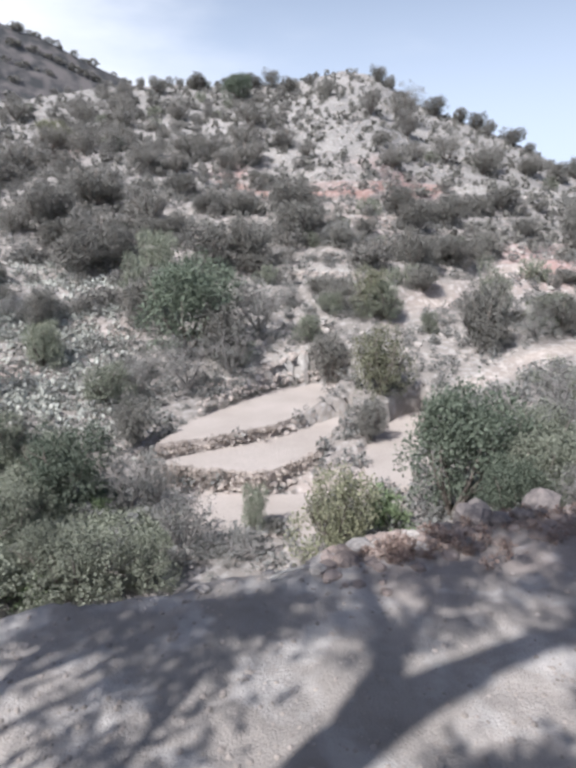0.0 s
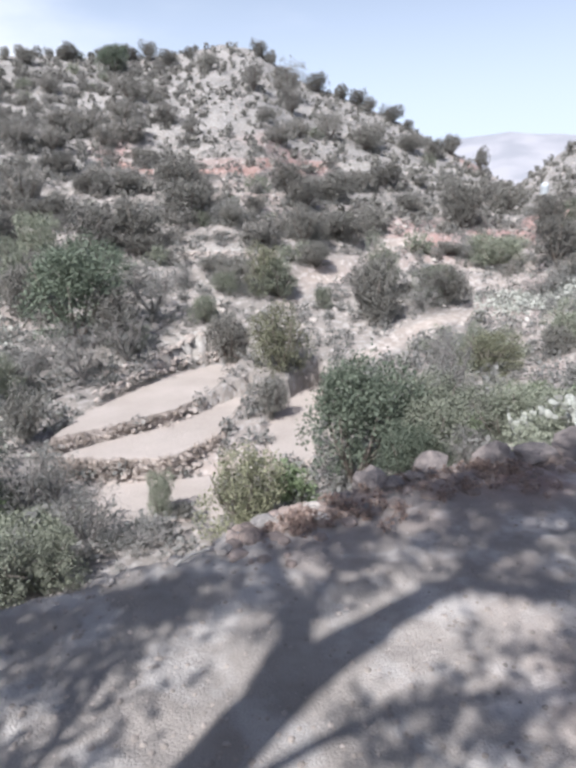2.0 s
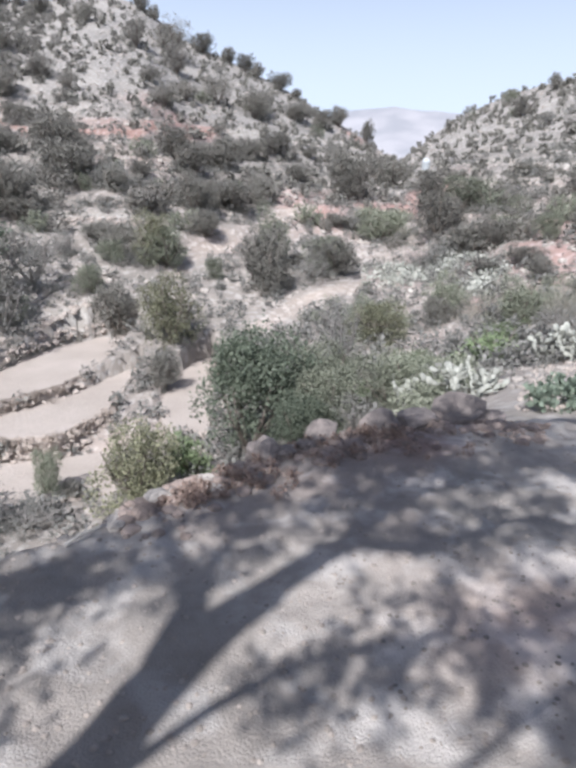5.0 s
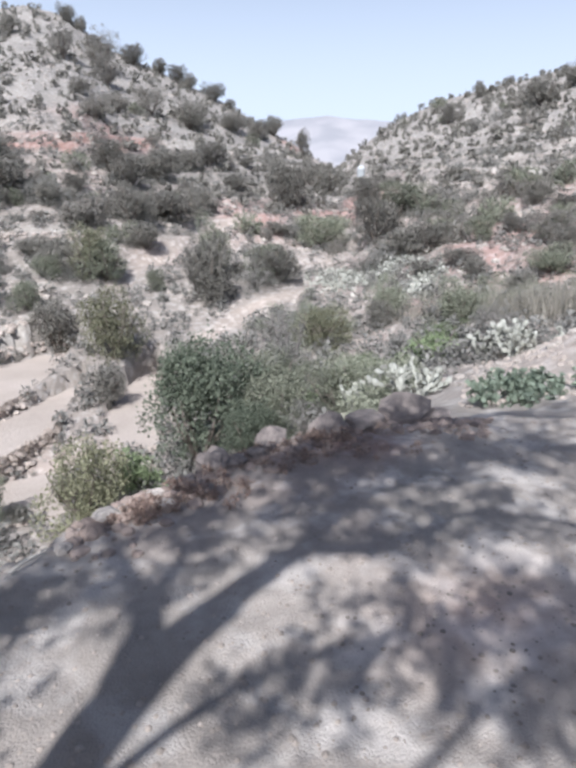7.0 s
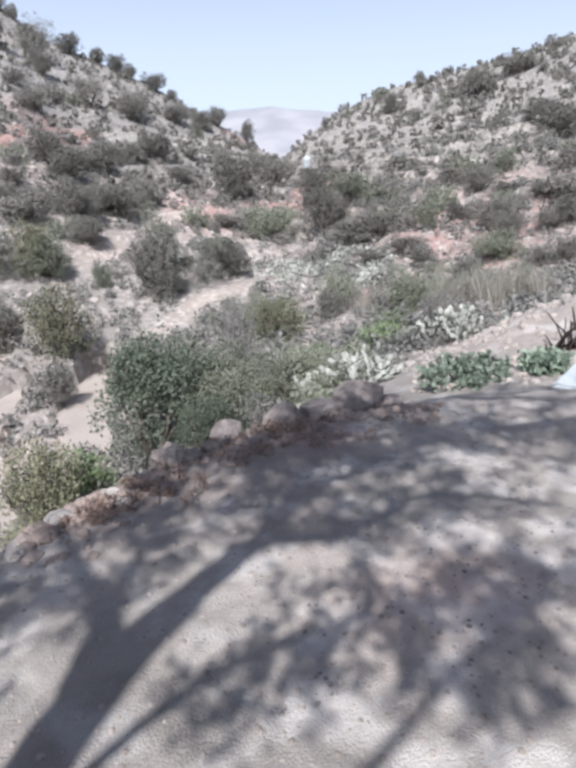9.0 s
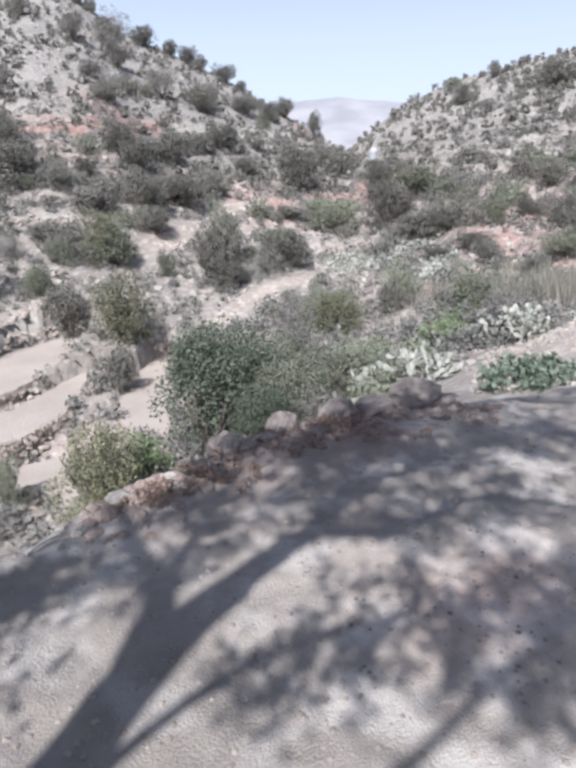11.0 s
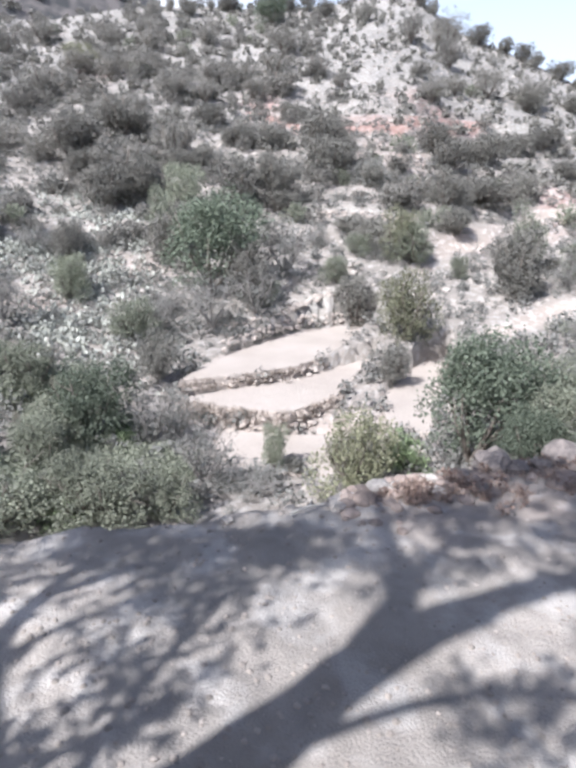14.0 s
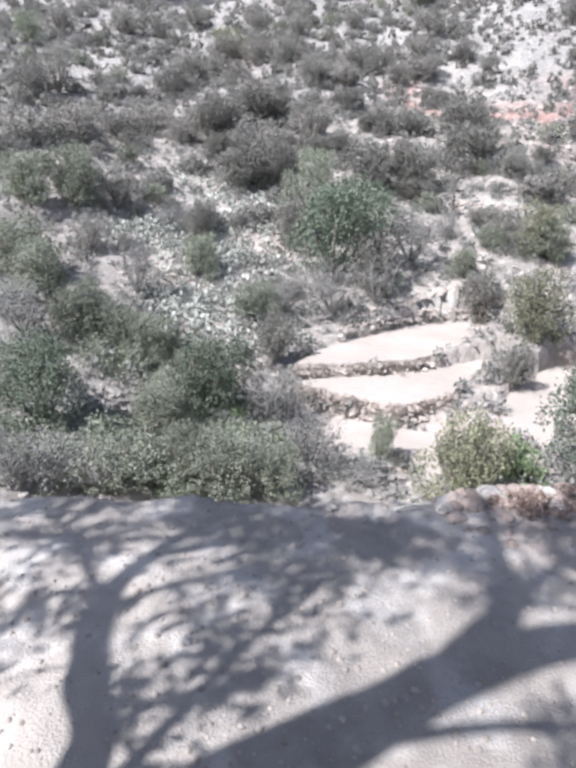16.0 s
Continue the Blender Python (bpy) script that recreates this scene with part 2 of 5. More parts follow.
def height(x, y):
    """Height of the land at x, y."""
    r = np.hypot(x, y) + 1e-6
    az = np.degrees(np.arctan2(x, y))
    wob = az + 2.0 * fbm(x * 0.08, y * 0.08, 2)
    rim = np.interp(az, SIDE_AZ, RIM_R) + 0.35 * fbm(x * 0.9 + 5, y * 0.9, 3)
    z14, z24, z36 = (np.interp(wob, SIDE_AZ, b) for b in (BED_14, BED_24, BED_36))
    crest = EYE + CREST_R * np.tan(np.radians(np.interp(az, CREST_AZ, CREST_EL)))
    near = -0.03 * r + 0.10 * fbm(x * 0.7, y * 0.7, 3) + 0.045 * fbm(x * 3.1, y * 3.1 + 2, 3)
    lip = near - 0.4 * (z14 < -3) * blend(0, 1.0, r - rim)
    u = np.clip((r - rim) / (14.0 - rim), 0, 1)
    drop = near * (1 - u) + z14 * u - (z14 < -3) * 2.0 * np.sin(np.pi * u) * (1 - u)
    bed = np.interp(r, [14, 24, 36], [0, 1, 2])
    floor = np.where(bed < 1, z14 + (z24 - z14) * bed, z24 + (z36 - z24) * (bed - 1))
    v = np.clip((r - 36) / (CREST_R - 36), 0, 1.0)
    hill = z36 + (crest - z36) * (0.8 * v + 0.2 * v * v)
    rough = 2.4 * fbm(x * 0.05, y * 0.05, 3) * blend(36, 60, r) * (1 - 0.8 * blend(100, 126, r))
    steps = hill + rough
    tread = np.floor(steps / 1.5) * 1.5 + 1.5 * blend(0.45, 0.95, steps / 1.5 - np.floor(steps / 1.5))
    band = blend(-4.5, -3.5, steps) * (1 - blend(9, 12, steps)) * 0.75
    hill = steps * (1 - band) + tread * band
    back = hill - 0.22 * np.clip(r - CREST_R, 0, 120) - 0.02 * np.clip(r - 250, 0, 4000)
    z = np.where(r < rim, near, np.where(r < 14, drop, np.where(r < 36, floor, back)))
    z = z + 0.25 * fbm(x * 0.4, y * 0.4, 3) * blend(8, 14, r)
    # a heap of pale rubble at the end of the bank
    z = z + 1.0 * np.exp(-(((az - 57) / 7.5) ** 2) - ((r - 15.5) / 2.6) ** 2) * (1 + 0.5 * fbm(x * 0.9, y * 0.9, 3))
    # the terrace on which the onlooker stands
    return z + 1.0 * (1 - blend(0.15, 1.15, y + 0.3 * fbm(x * 0.8, y * 0.8 + 3, 2)))


# Soil colours: place, half-width across and along the view, strength.
RED_SOIL = [
    (4.0, 75.5, 6.0, 1.6, 0.7), (16.5, 82.5, 5.5, 2.6, 1.0), (-7.5, 82.2, 2.4, 2.9, 0.7), (-30.8, 87.5, 2.5, 5.0, 0.6), (25.1, 57.8, 3.0, 4.7, 0.7),
    (37.4, 63.1, 4.6, 5.0, 1.6), (25.1, 61.5, 2.4, 6.1, 0.8), (55.0, 111.8, 2.5, 3.0, 1.0), (23.3, 29.1, 0.9, 1.8, 0.7), (36.0, 34.0, 10.0, 9.0, 0.62), (30.0, 28.0, 4.0, 4.0, 0.45),
]
PINK_SOIL = [
    (11.5, 48.6, 2.5, 2.4, 1.0), (7.7, 64.1, 4.0, 6.8, 0.6), (-12.0, 40.7, 2.2, 1.3, 1.0), (-16.0, 34.3, 2.0, 0.9, 1.0), (31.8, 33.0, 5.0, 3.5, 0.3),
    (18.1, 26.9, 0.9, 2.2, 1.0), (13.0, 11.2, 1.6, 3.7, 0.8), (17.2, 15.4, 1.8, 3.5, 0.8), (21.0, 60.0, 6.0, 5.0, 0.3), (0.0, 25.0, 7.0, 4.0, 0.4),
]
TRACK_A = [(10.4, 33.9), (13.6, 36.3), (16.3, 37.6), (19.1, 38.9), (24.0, 39.2)]
TRACK_B = [(7.4, 43.0), (10.0, 46.5), (13.5, 50.3), (18.7, 54.9), (24.0, 58.5)]

# Roads and terrace ledges: line, half-width, colour.
ROAD_RED, LEDGE = (0.46, 0.28, 0.235), (0.50, 0.465, 0.42)
LINES = [
    ([(-7.7, 78.0), (-1.7, 75.0), (3.4, 73.9), (8.5, 73.7), (13.9, 78.2), (21.7, 84.7)], 1.8, ROAD_RED),
    ([(21.7, 84.7), (29.5, 88.2), (38.9, 95.8), (47.3, 102.0), (58.0, 110.8)], 1.8, LEDGE),
    ([(57.3, 80.5), (54.8, 65.8), (50.9, 52.7)], 1.4, LEDGE),
    ([(62.3, 56.4), (58.5, 47.4), (54.9, 41.5)], 1.0, LEDGE),
    ([(49.1, 64.0), (47.6, 53.5), (48.4, 47.3), (47.8, 40.0)], 1.6, LEDGE),
    ([(66.5, 67.7), (65.6, 61.6), (57.7, 48.9)], 0.8, LEDGE),
    ([(-1.3, 58.7), (3.3, 58.0), (8.9, 58.2)], 1.0, LEDGE),
    ([(0.1, 51.9), (3.8, 50.9), (7.1, 51.3)], 0.8, LEDGE),
    ([(-12.7, 62.4), (-7.9, 59.4), (-4.0, 58.0)], 0.8, LEDGE),
    ([(-4.9, 34.9), (-3.2, 35.9), (-0.9, 37.6), (1.3, 39.4)], 0.6, LEDGE),
    ([(41.7, 50.9), (43.0, 45.4), (43.6, 39.0)], 0.7, LEDGE),
    ([(37.1, 46.4), (38.1, 41.2), (40.0, 36.5)], 0.7, LEDGE),
]


def near_line(x, y, line):
    """Distance from x, y to a polyline."""
    best = np.full_like(x, 1e9)
    for (ax, ay), (bx, by) in zip(line, line[1:]):
        dx, dy = bx - ax, by - ay
        k = np.clip(((x - ax) * dx + (y - ay) * dy) / (dx * dx + dy * dy), 0, 1)
        best = np.minimum(best, np.hypot(x - ax - k * dx, y - ay - k * dy))
    return best


def inside(x, y, ring):
    """Whether x, y lies within a closed ring."""
    hit = np.zeros(x.shape, bool)
    for (ax, ay), (bx, by) in zip(ring, ring[1:] + ring[:1]):
        cross = ((ay > y) != (by > y)) & (x < (bx - ax) * (y - ay) / ((by - ay) or 1e-9) + ax)
        hit ^= cross
    return hit


# Four small terraced fields: outline and height.
FIELDS = [
    ([(-6.0, 26.0), (-4.6, 25.4), (-3.0, 25.1), (-1.0, 24.8), (1.2, 27.0), (3.5, 32.1), (3.7, 33.9), (1.7, 32.0), (-0.7, 29.7), (-3.3, 28.0)], -7.6),
    ([(-6.2, 26.8), (-3.5, 28.0), (-0.7, 29.8), (1.8, 33.0), (4.1, 37.5), (4.2, 39.4), (1.7, 38.8), (-0.8, 37.4), (-2.6, 34.8), (-5.0, 31.2)], -7.0),
    ([(3.4, 27.4), (3.6, 23.9), (5.2, 23.7), (7.0, 29.5), (8.4, 35.0), (6.9, 34.6), (4.9, 31.4)], -7.8),
    ([(-4.0, 22.0), (-2.2, 20.8), (1.0, 20.8), (1.4, 24.6), (-1.0, 24.4), (-3.8, 24.8)], -8.5),
]


def land(x, y):
    """The height of the ground sheet, let down below the fields' beds."""
    z = height(x, y)
    for ring, top in FIELDS:
        z = np.where(inside(x, y, ring), top - 0.12, z)
    return z


def land_at(x, y):
    return float(land(np.array([float(x)]), np.array([float(y)]))[0])


def soil_colour(x, y):
    r = np.hypot(x, y)
    az = np.degrees(np.arctan2(x, y))
    n1, n2 = fbm(x * 0.06 + 3, y * 0.06, 4), fbm(x * 0.5, y * 0.5 + 8, 3)
    c = np.empty(x.shape + (3,))
    c[:] = (0.37, 0.33, 0.298)
    grey = np.array((0.35, 0.325, 0.302))
    w = blend(62, 95, r)[..., None]
    c = c * (1 - w) + grey * w
    w = (1 - blend(7.0, 9.0, r))[..., None]
    c = c * (1 - w) + np.array((0.42, 0.372, 0.334)) * w
    red, pink = np.array((0.47, 0.30, 0.265)), np.array((0.52, 0.42, 0.37))
    for spots, col in ((PINK_SOIL, pink), (RED_SOIL, red)):
        for sx, sy, across, along, k in spots:
            d = math.hypot(sx, sy)
            ux, uy = sx / d, sy / d
            a, b = (x - sx) * uy - (y - sy) * ux, (x - sx) * ux + (y - sy) * uy
            f = np.clip(k * np.exp(-((a / across) ** 2 + (b / along) ** 2) * 0.8) * (1 + 1.6 * n2), 0, 1)[..., None]
            c = c * (1 - f) + col * f
    for line, wide, col in LINES:
        f = ((0.95 if col is ROAD_RED else 0.75) * (1 - blend(0.4, 1.0, (near_line(x, y, line) + 0.7 * n2) / wide)))[..., None]
        c = c * (1 - f) + np.array(col) * f
    for line in (TRACK_A, TRACK_B):
        f = (0.9 * (1 - blend(0.5, 1.1, near_line(x, y, line) + 0.4 * n2)))[..., None]
        c = c * (1 - f) + np.array((0.51, 0.43, 0.375)) * f
    f = (0.75 * np.exp(-(((x - 2.75) / 0.75) ** 2 + ((y - 2.45) / 0.5) ** 2)) * np.clip(0.7 + 1.5 * n2, 0, 1))[..., None]
    c = c * (1 - f) + np.array((0.50, 0.37, 0.31)) * f
    f = (0.9 * np.exp(-(((x - 3.5) / 0.55) ** 2 + ((y - 5.3) / 0.5) ** 2)) * np.clip(0.7 + 1.5 * n2, 0, 1))[..., None]
    c = c * (1 - f) + np.array((0.30, 0.17, 0.14)) * f
    # rusty soil along the broken edge of the bank
    f = (0.5 * blend(3.6, 4.8, r) * (1 - blend(6.5, 8, r)) * blend(5, 14, az) * (1 - blend(33, 42, az)) * np.clip(0.5 + 2 * n2, 0, 1))[..., None]
    c = c * (1 - f) + np.array((0.36, 0.25, 0.21)) * f
    return c * (1 + 0.35 * n1 + (0.12 + 0.25 * (1 - blend(6, 10, r))) * n2)[..., None]


def grid_mesh(name, xs, ys, zs):
    rows, cols = xs.shape
    verts = np.stack([xs, ys, zs], -1).reshape(-1, 3)
    i = np.arange(rows * cols).reshape(rows, cols)
    quads = np.stack([i[:-1, :-1], i[:-1, 1:], i[1:, 1:], i[1:, :-1]], -1).reshape(-1, 4)
    me = bpy.data.meshes.new(name)
    me.from_pydata(verts, [], quads)
    me.polygons.foreach_set("use_smooth", np.ones(len(quads), bool))
    return me


az_steps = np.radians(np.concatenate([np.arange(-180, -52, 4.0), np.arange(-52, 66, 0.3), np.arange(66, 179, 4.0), [180.0]]))
r_steps = np.concatenate([np.linspace(0.0, 1.6, 14)[:-1], np.linspace(1.6, 9, 110)[:-1], np.linspace(9, 38, 130)[:-1], np.linspace(38, 136, 180)[:-1], np.geomspace(136, 4500, 24)])
rr, aa = np.meshgrid(r_steps, az_steps, indexing="ij")
gx, gy = rr * np.sin(aa), rr * np.cos(aa)
me = grid_mesh("ground", gx, gy, land(gx, gy))
colours = np.concatenate([np.clip(soil_colour(gx, gy), 0, 1).reshape(-1, 3), np.ones((gx.size, 1))], 1)
layer = me.attributes.new("soil", "FLOAT_COLOR", "POINT")
layer.data.foreach_set("color", colours.astype(np.float32).ravel())
me.materials.append(EARTH)
tagged(new("ground", me), "dry stony hillside and valley floor of pale and reddish earth", "ground", kind="structure")


def ridge(name, dist, az0, az1, table, depth, material, label):
    """A far ridge whose crest follows (bearing, elevation) pairs."""
    az = np.linspace(az0, az1, 240)
    el = np.interp(az, [p[0] for p in table], [p[1] for p in table]) + 0.35 * fbm(az * 0.35, az * 0 + dist, 5)
    rows = []
    for k in np.linspace(0, 1, 14):
        d = dist * (1 - depth * (1 - k))
        z = EYE + dist * np.tan(np.radians(el)) * k**1.3 + dist * 0.012 * fbm(az * 0.5, az * 0 + 9 * k, 4) * (1 - k)
        rows.append((d * np.sin(np.radians(az)), d * np.cos(np.radians(az)), z - 8 * (1 - k)))
    rows.append((1.1 * dist * np.sin(np.radians(az)), 1.1 * dist * np.cos(np.radians(az)), z * 0.6))
    xs, ys, zs = (np.array([row[k] for row in rows]) for k in range(3))
    m = grid_mesh(name, xs, ys, zs)
    m.materials.append(material)
    tagged(new(name, m), label, "hill", kind="structure")
    return np.stack([xs, ys, zs], -1)


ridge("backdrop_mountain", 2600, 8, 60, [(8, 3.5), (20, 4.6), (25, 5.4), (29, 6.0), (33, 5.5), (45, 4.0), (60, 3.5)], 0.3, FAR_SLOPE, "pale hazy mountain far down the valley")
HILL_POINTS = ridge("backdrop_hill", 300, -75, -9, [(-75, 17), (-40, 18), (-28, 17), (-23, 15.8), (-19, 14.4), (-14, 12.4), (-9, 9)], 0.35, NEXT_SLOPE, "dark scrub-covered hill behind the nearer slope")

# ---- helpers for things ----


def part(name, bm, material, parent, label=""):
    """Links a bmesh as one mesh object under a thing or part."""
    m = bpy.data.meshes.new(name)
    bm.to_mesh(m)
    bm.free()
    m.materials.append(material)
    ob = new(name, m)
    ob.parent = parent
    return tagged(ob, label)


def raw_mesh(name, verts, faces, material, smooth=True):
    m = bpy.data.meshes.new(name)
    m.from_pydata(verts, [], faces)
    if smooth:
        m.polygons.foreach_set("use_smooth", np.ones(len(faces), bool))
    m.materials.append(material)
    return m


def thing(name, label, category, group="", kind=""):
    return tagged(new(name), label, category, group, kind)


def tube(verts, faces, path, radii, sides=6):
    """Adds a tapering tube along a path to vertex and face lists."""
    start = len(verts)
    path = [Vector(p) for p in path]
    for k, p in enumerate(path):
        d = (path[min(k + 1, len(path) - 1)] - path[max(k - 1, 0)]).normalized()
        u = d.cross(Vector((0.31, 0.17, 0.93)) if abs(d.z) < 0.9 else Vector((1, 0, 0))).normalized()
        v = d.cross(u)
        for s in range(sides):
            a = 2 * math.pi * s / sides
            verts.append(p + radii[k] * (math.cos(a) * u + math.sin(a) * v))
    for k in range(len(path) - 1):
        for s in range(sides):
            a, b = start + k * sides + s, start + k * sides + (s + 1) % sides
            faces.append((a, b, b + sides, a + sides))
    faces.append(tuple(start + (len(path) - 1) * sides + s for s in range(sides)))


def leaf_quads(centres, size, rng, long=1.5):
    """Many small leaf blades: vertices and faces."""
    n = len(centres)
    u = rng.normal(size=(n, 3))
    u /= np.linalg.norm(u, axis=1, keepdims=True)
    v = np.cross(u, rng.normal(size=(n, 3)))
    v /= np.linalg.norm(v, axis=1, keepdims=True) + 1e-9
    s = size * rng.uniform(0.6, 1.4, (n, 1))
    u, v = u * s * long * 0.5, v * s * 0.5
    verts = np.stack([centres - u, centres + v * 0.9, centres + u, centres - v * 0.9], 1).reshape(-1, 3)
    return verts, np.arange(4 * n).reshape(-1, 4)


def crown_points(rng, clumps, per, low, spread, dome):
    """Leaf places in clumps inside an uneven crown, of width and height one."""
    pts = []
    lobes = [(0.0, 0.0, 0.55 if not dome else 0.35, 0.3)]
    for k in range(9):
        a, q = 2 * math.pi * (k + rng.uniform(-0.4, 0.4)) / 9, rng.uniform(0.12, 0.3)
        z = rng.uniform(0.15, 0.6) if dome else rng.uniform(low + 0.22, 0.78)
        lobes.append((q * math.cos(a), q * math.sin(a), z, rng.uniform(0.16, 0.27)))
    for _ in range(clumps):
        lx, ly, lz, lr = lobes[rng.integers(len(lobes))]
        d = rng.normal(size=3)
        d /= np.linalg.norm(d)
        c = np.array((lx, ly, lz)) + d * lr * rng.uniform(0.5, 1.0) ** 0.4 * np.array((1, 1, 1.2))
        if c[2] < low:
            c[2] = low + rng.uniform(0.0, 0.12)
        pts.append(c + rng.normal(size=(per, 3)) * spread)
    return np.concatenate(pts)


def plant_kind(seed, clumps, per, leaf_size, low, leaf, bark, twigs=0, dome=False):
    """Two meshes of a tree one metre high and wide: its wood and its crown."""
    rng = np.random.default_rng(seed)
    verts, faces = [], []
    fork = low * rng.uniform(0.7, 1.0) + 0.05
    lean = Vector((rng.uniform(-0.06, 0.06), rng.uniform(-0.06, 0.06), fork))
    tube(verts, faces, [(0, 0, -0.08), (0.01, 0.0, fork * 0.5), lean], [0.045, 0.034, 0.028], 7)
    for k in range(6):
        a = 2 * math.pi * (k + rng.uniform(-0.3, 0.3)) / 6
        end = Vector((math.cos(a) * rng.uniform(0.22, 0.38), math.sin(a) * rng.uniform(0.22, 0.38), rng.uniform(0.6, 0.85)))
        mid = lean.lerp(end, 0.5) + Vector((math.cos(a), math.sin(a), 0.3)) * 0.05
        tube(verts, faces, [lean, mid, end], [0.022, 0.014, 0.004], 5)
        for _ in range(twigs):
            s = mid.lerp(end, rng.uniform(-0.4, 0.9))
            e = s + Vector((rng.normal() * 0.14, rng.normal() * 0.14, rng.uniform(0.02, 0.22)))
            tube(verts, faces, [s, s.lerp(e, 0.5) + Vector(rng.normal(size=3) * 0.015), e], [0.007, 0.005, 0.002], 3)
    wood = raw_mesh("trunk", verts, faces, bark)
    lv, lf = leaf_quads(crown_points(rng, clumps, per, low, 0.035, dome), leaf_size, rng)
    return wood, raw_mesh("crown", lv, lf, leaf, smooth=False)


def plant(name, label, category, group, kinds, x, y, h, w, rng, sink=0.05):
    wood, leaves = kinds[int(rng.integers(len(kinds)))]
    ob = thing(name, label, category, group)
    ob.matrix_world = Matrix.LocRotScale((x, y, land_at(x, y) - sink * h), Euler((0, 0, rng.uniform(0, 6.28))), (w, w * rng.uniform(0.9, 1.1), h))
    for pname, m in (("trunk", wood), ("crown", leaves)):
        p = new(pname, m)
        p.parent = ob
    return ob


def rock_mesh(name, seed, material, rough=0.5):
    bm = bmesh.new()
    bmesh.ops.create_icosphere(bm, subdivisions=2, radius=0.5)
    off = Vector((seed * 3.7, seed * 1.3, seed * 2.1))
    for v in bm.verts:
        v.co = Vector((round(c * 5) / 5 * 0.45 + c * 0.55 for c in v.co))
        v.co *= 1 + rough * noise.noise(v.co * 2.3 + off) + 0.5 * rough * noise.noise(v.co * 5 + off)
    m = bpy.data.meshes.new(name)
    bm.to_mesh(m)
    bm.free()
    m.materials.append(material)
    return m

# ---- terraced fields ----


def field(ring, top):
    bm = bmesh.new()
    vs = [bm.verts.new((x, y, top)) for x, y in ring]
    f = bm.faces.new(vs)
    if f.normal.z < 0:
        f.normal_flip()
    mid = np.mean(ring, axis=0)
    down = bmesh.ops.extrude_face_region(bm, geom=[f])["geom"]
    for v in down:
        if isinstance(v, bmesh.types.BMVert):
            v.co = Vector((mid[0] + (v.co.x - mid[0]) * 1.07, mid[1] + (v.co.y - mid[1]) * 1.07, top - 0.9))
    bmesh.ops.recalc_face_normals(bm, faces=bm.faces[:])
    m = bpy.data.meshes.new("field")
    bm.to_mesh(m)
    bm.free()
    m.materials.append(FIELD_SOIL)
    return tagged(new("field", m), "bare ploughed terrace field of pale pinkish soil", "field", "terrace fields", "structure")


def field_material():
    m, n, l, b = node_material("ploughed_soil")
    tc = n.new("ShaderNodeTexCoord")
    v = tc.outputs["Object"]
    f1, f2 = noise_fac(n, l, 0.5, 0.3, 0.7, 5, v), noise_fac(n, l, 9, 0.3, 0.7, 5, v)
    c = tint(n, l, f1, (0.42, 0.365, 0.325), (0.50, 0.44, 0.40))
    both = n.new("ShaderNodeMix")
    both.data_type, both.blend_type = "RGBA", "MULTIPLY"
    both.inputs["Factor"].default_value = 0.3
    l.new(c, both.inputs["A"])
    l.new(tint(n, l, f2, (0.6, 0.58, 0.56), (1, 1, 1)), both.inputs["B"])
    l.new(both.outputs["Result"], b.inputs["Base Color"])
    b.inputs["Roughness"].default_value = 0.95
    add = n.new("ShaderNodeMath")
    add.operation = "ADD"
    l.new(f1, add.inputs[0])
    l.new(f2, add.inputs[1])
    bump = n.new("ShaderNodeBump")
    bump.inputs["Strength"].default_value, bump.inputs["Distance"].default_value = 0.5, 0.05
    l.new(add.outputs[0], bump.inputs["Height"])
    l.new(bump.outputs["Normal"], b.inputs["Normal"])
    return m


FIELD_SOIL = field_material()
for ring, top in FIELDS:
    field(ring, top)

ROCKS = [rock_mesh("stone", k, STONE) for k in range(6)]
WALL_ROCKS = [rock_mesh("stone", 20 + k, WALL_STONE, 0.8) for k in range(6)]
DARK_ROCKS = [rock_mesh("stone", 10 + k, DARK_STONE) for k in range(6)]


def dry_wall(line, top, drop, rows, label, seed):
    """A rough retaining wall of stones below a field's edge."""
    rng = np.random.default_rng(seed)
    ob = thing("dry_stone_wall", label, "wall", "terrace walls")
    for (ax, ay), (bx, by) in zip(line, line[1:]):
        length = math.hypot(bx - ax, by - ay)
        nx, ny = (by - ay) / length, -(bx - ax) / length
        for row in range(rows):
            k = 0.0
            while k < length:
                w = 0.09 + 0.34 * rng.random() ** 3
                t = min(1.0, (k + w / 2) / length)
                z = top - 0.12 - drop * (row + 0.1) / rows + rng.uniform(-0.14, 0.14)
                s = new("stone", WALL_ROCKS[rng.integers(6)])
                out = 0.04 + 0.14 * row + rng.uniform(-0.08, 0.08)
                s.matrix_world = Matrix.LocRotScale((ax + (bx - ax) * t + nx * out, ay + (by - ay) * t + ny * out, z), Euler(rng.uniform(-0.4, 0.4, 3) + np.array((0, 0, rng.uniform(0, 6)))), (w, w * 0.8, min(w, drop / rows * 1.2) * rng.uniform(0.6, 1.0)))
                s.parent = ob
                k += w * (0.7 + 2.2 * rng.random() ** 3)
    return ob


dry_wall(FIELDS[0][0][:6], -7.6, 0.85, 4, "rough dry-stone wall holding up the lower field", 1)
dry_wall(FIELDS[1][0][:5], -7.0, 0.55, 3, "rough dry-stone wall holding up the upper field", 2)
dry_wall(FIELDS[1][0][:4:-1], -6.1, 0.7, 2, "overgrown dry-stone bank behind the upper field", 3)

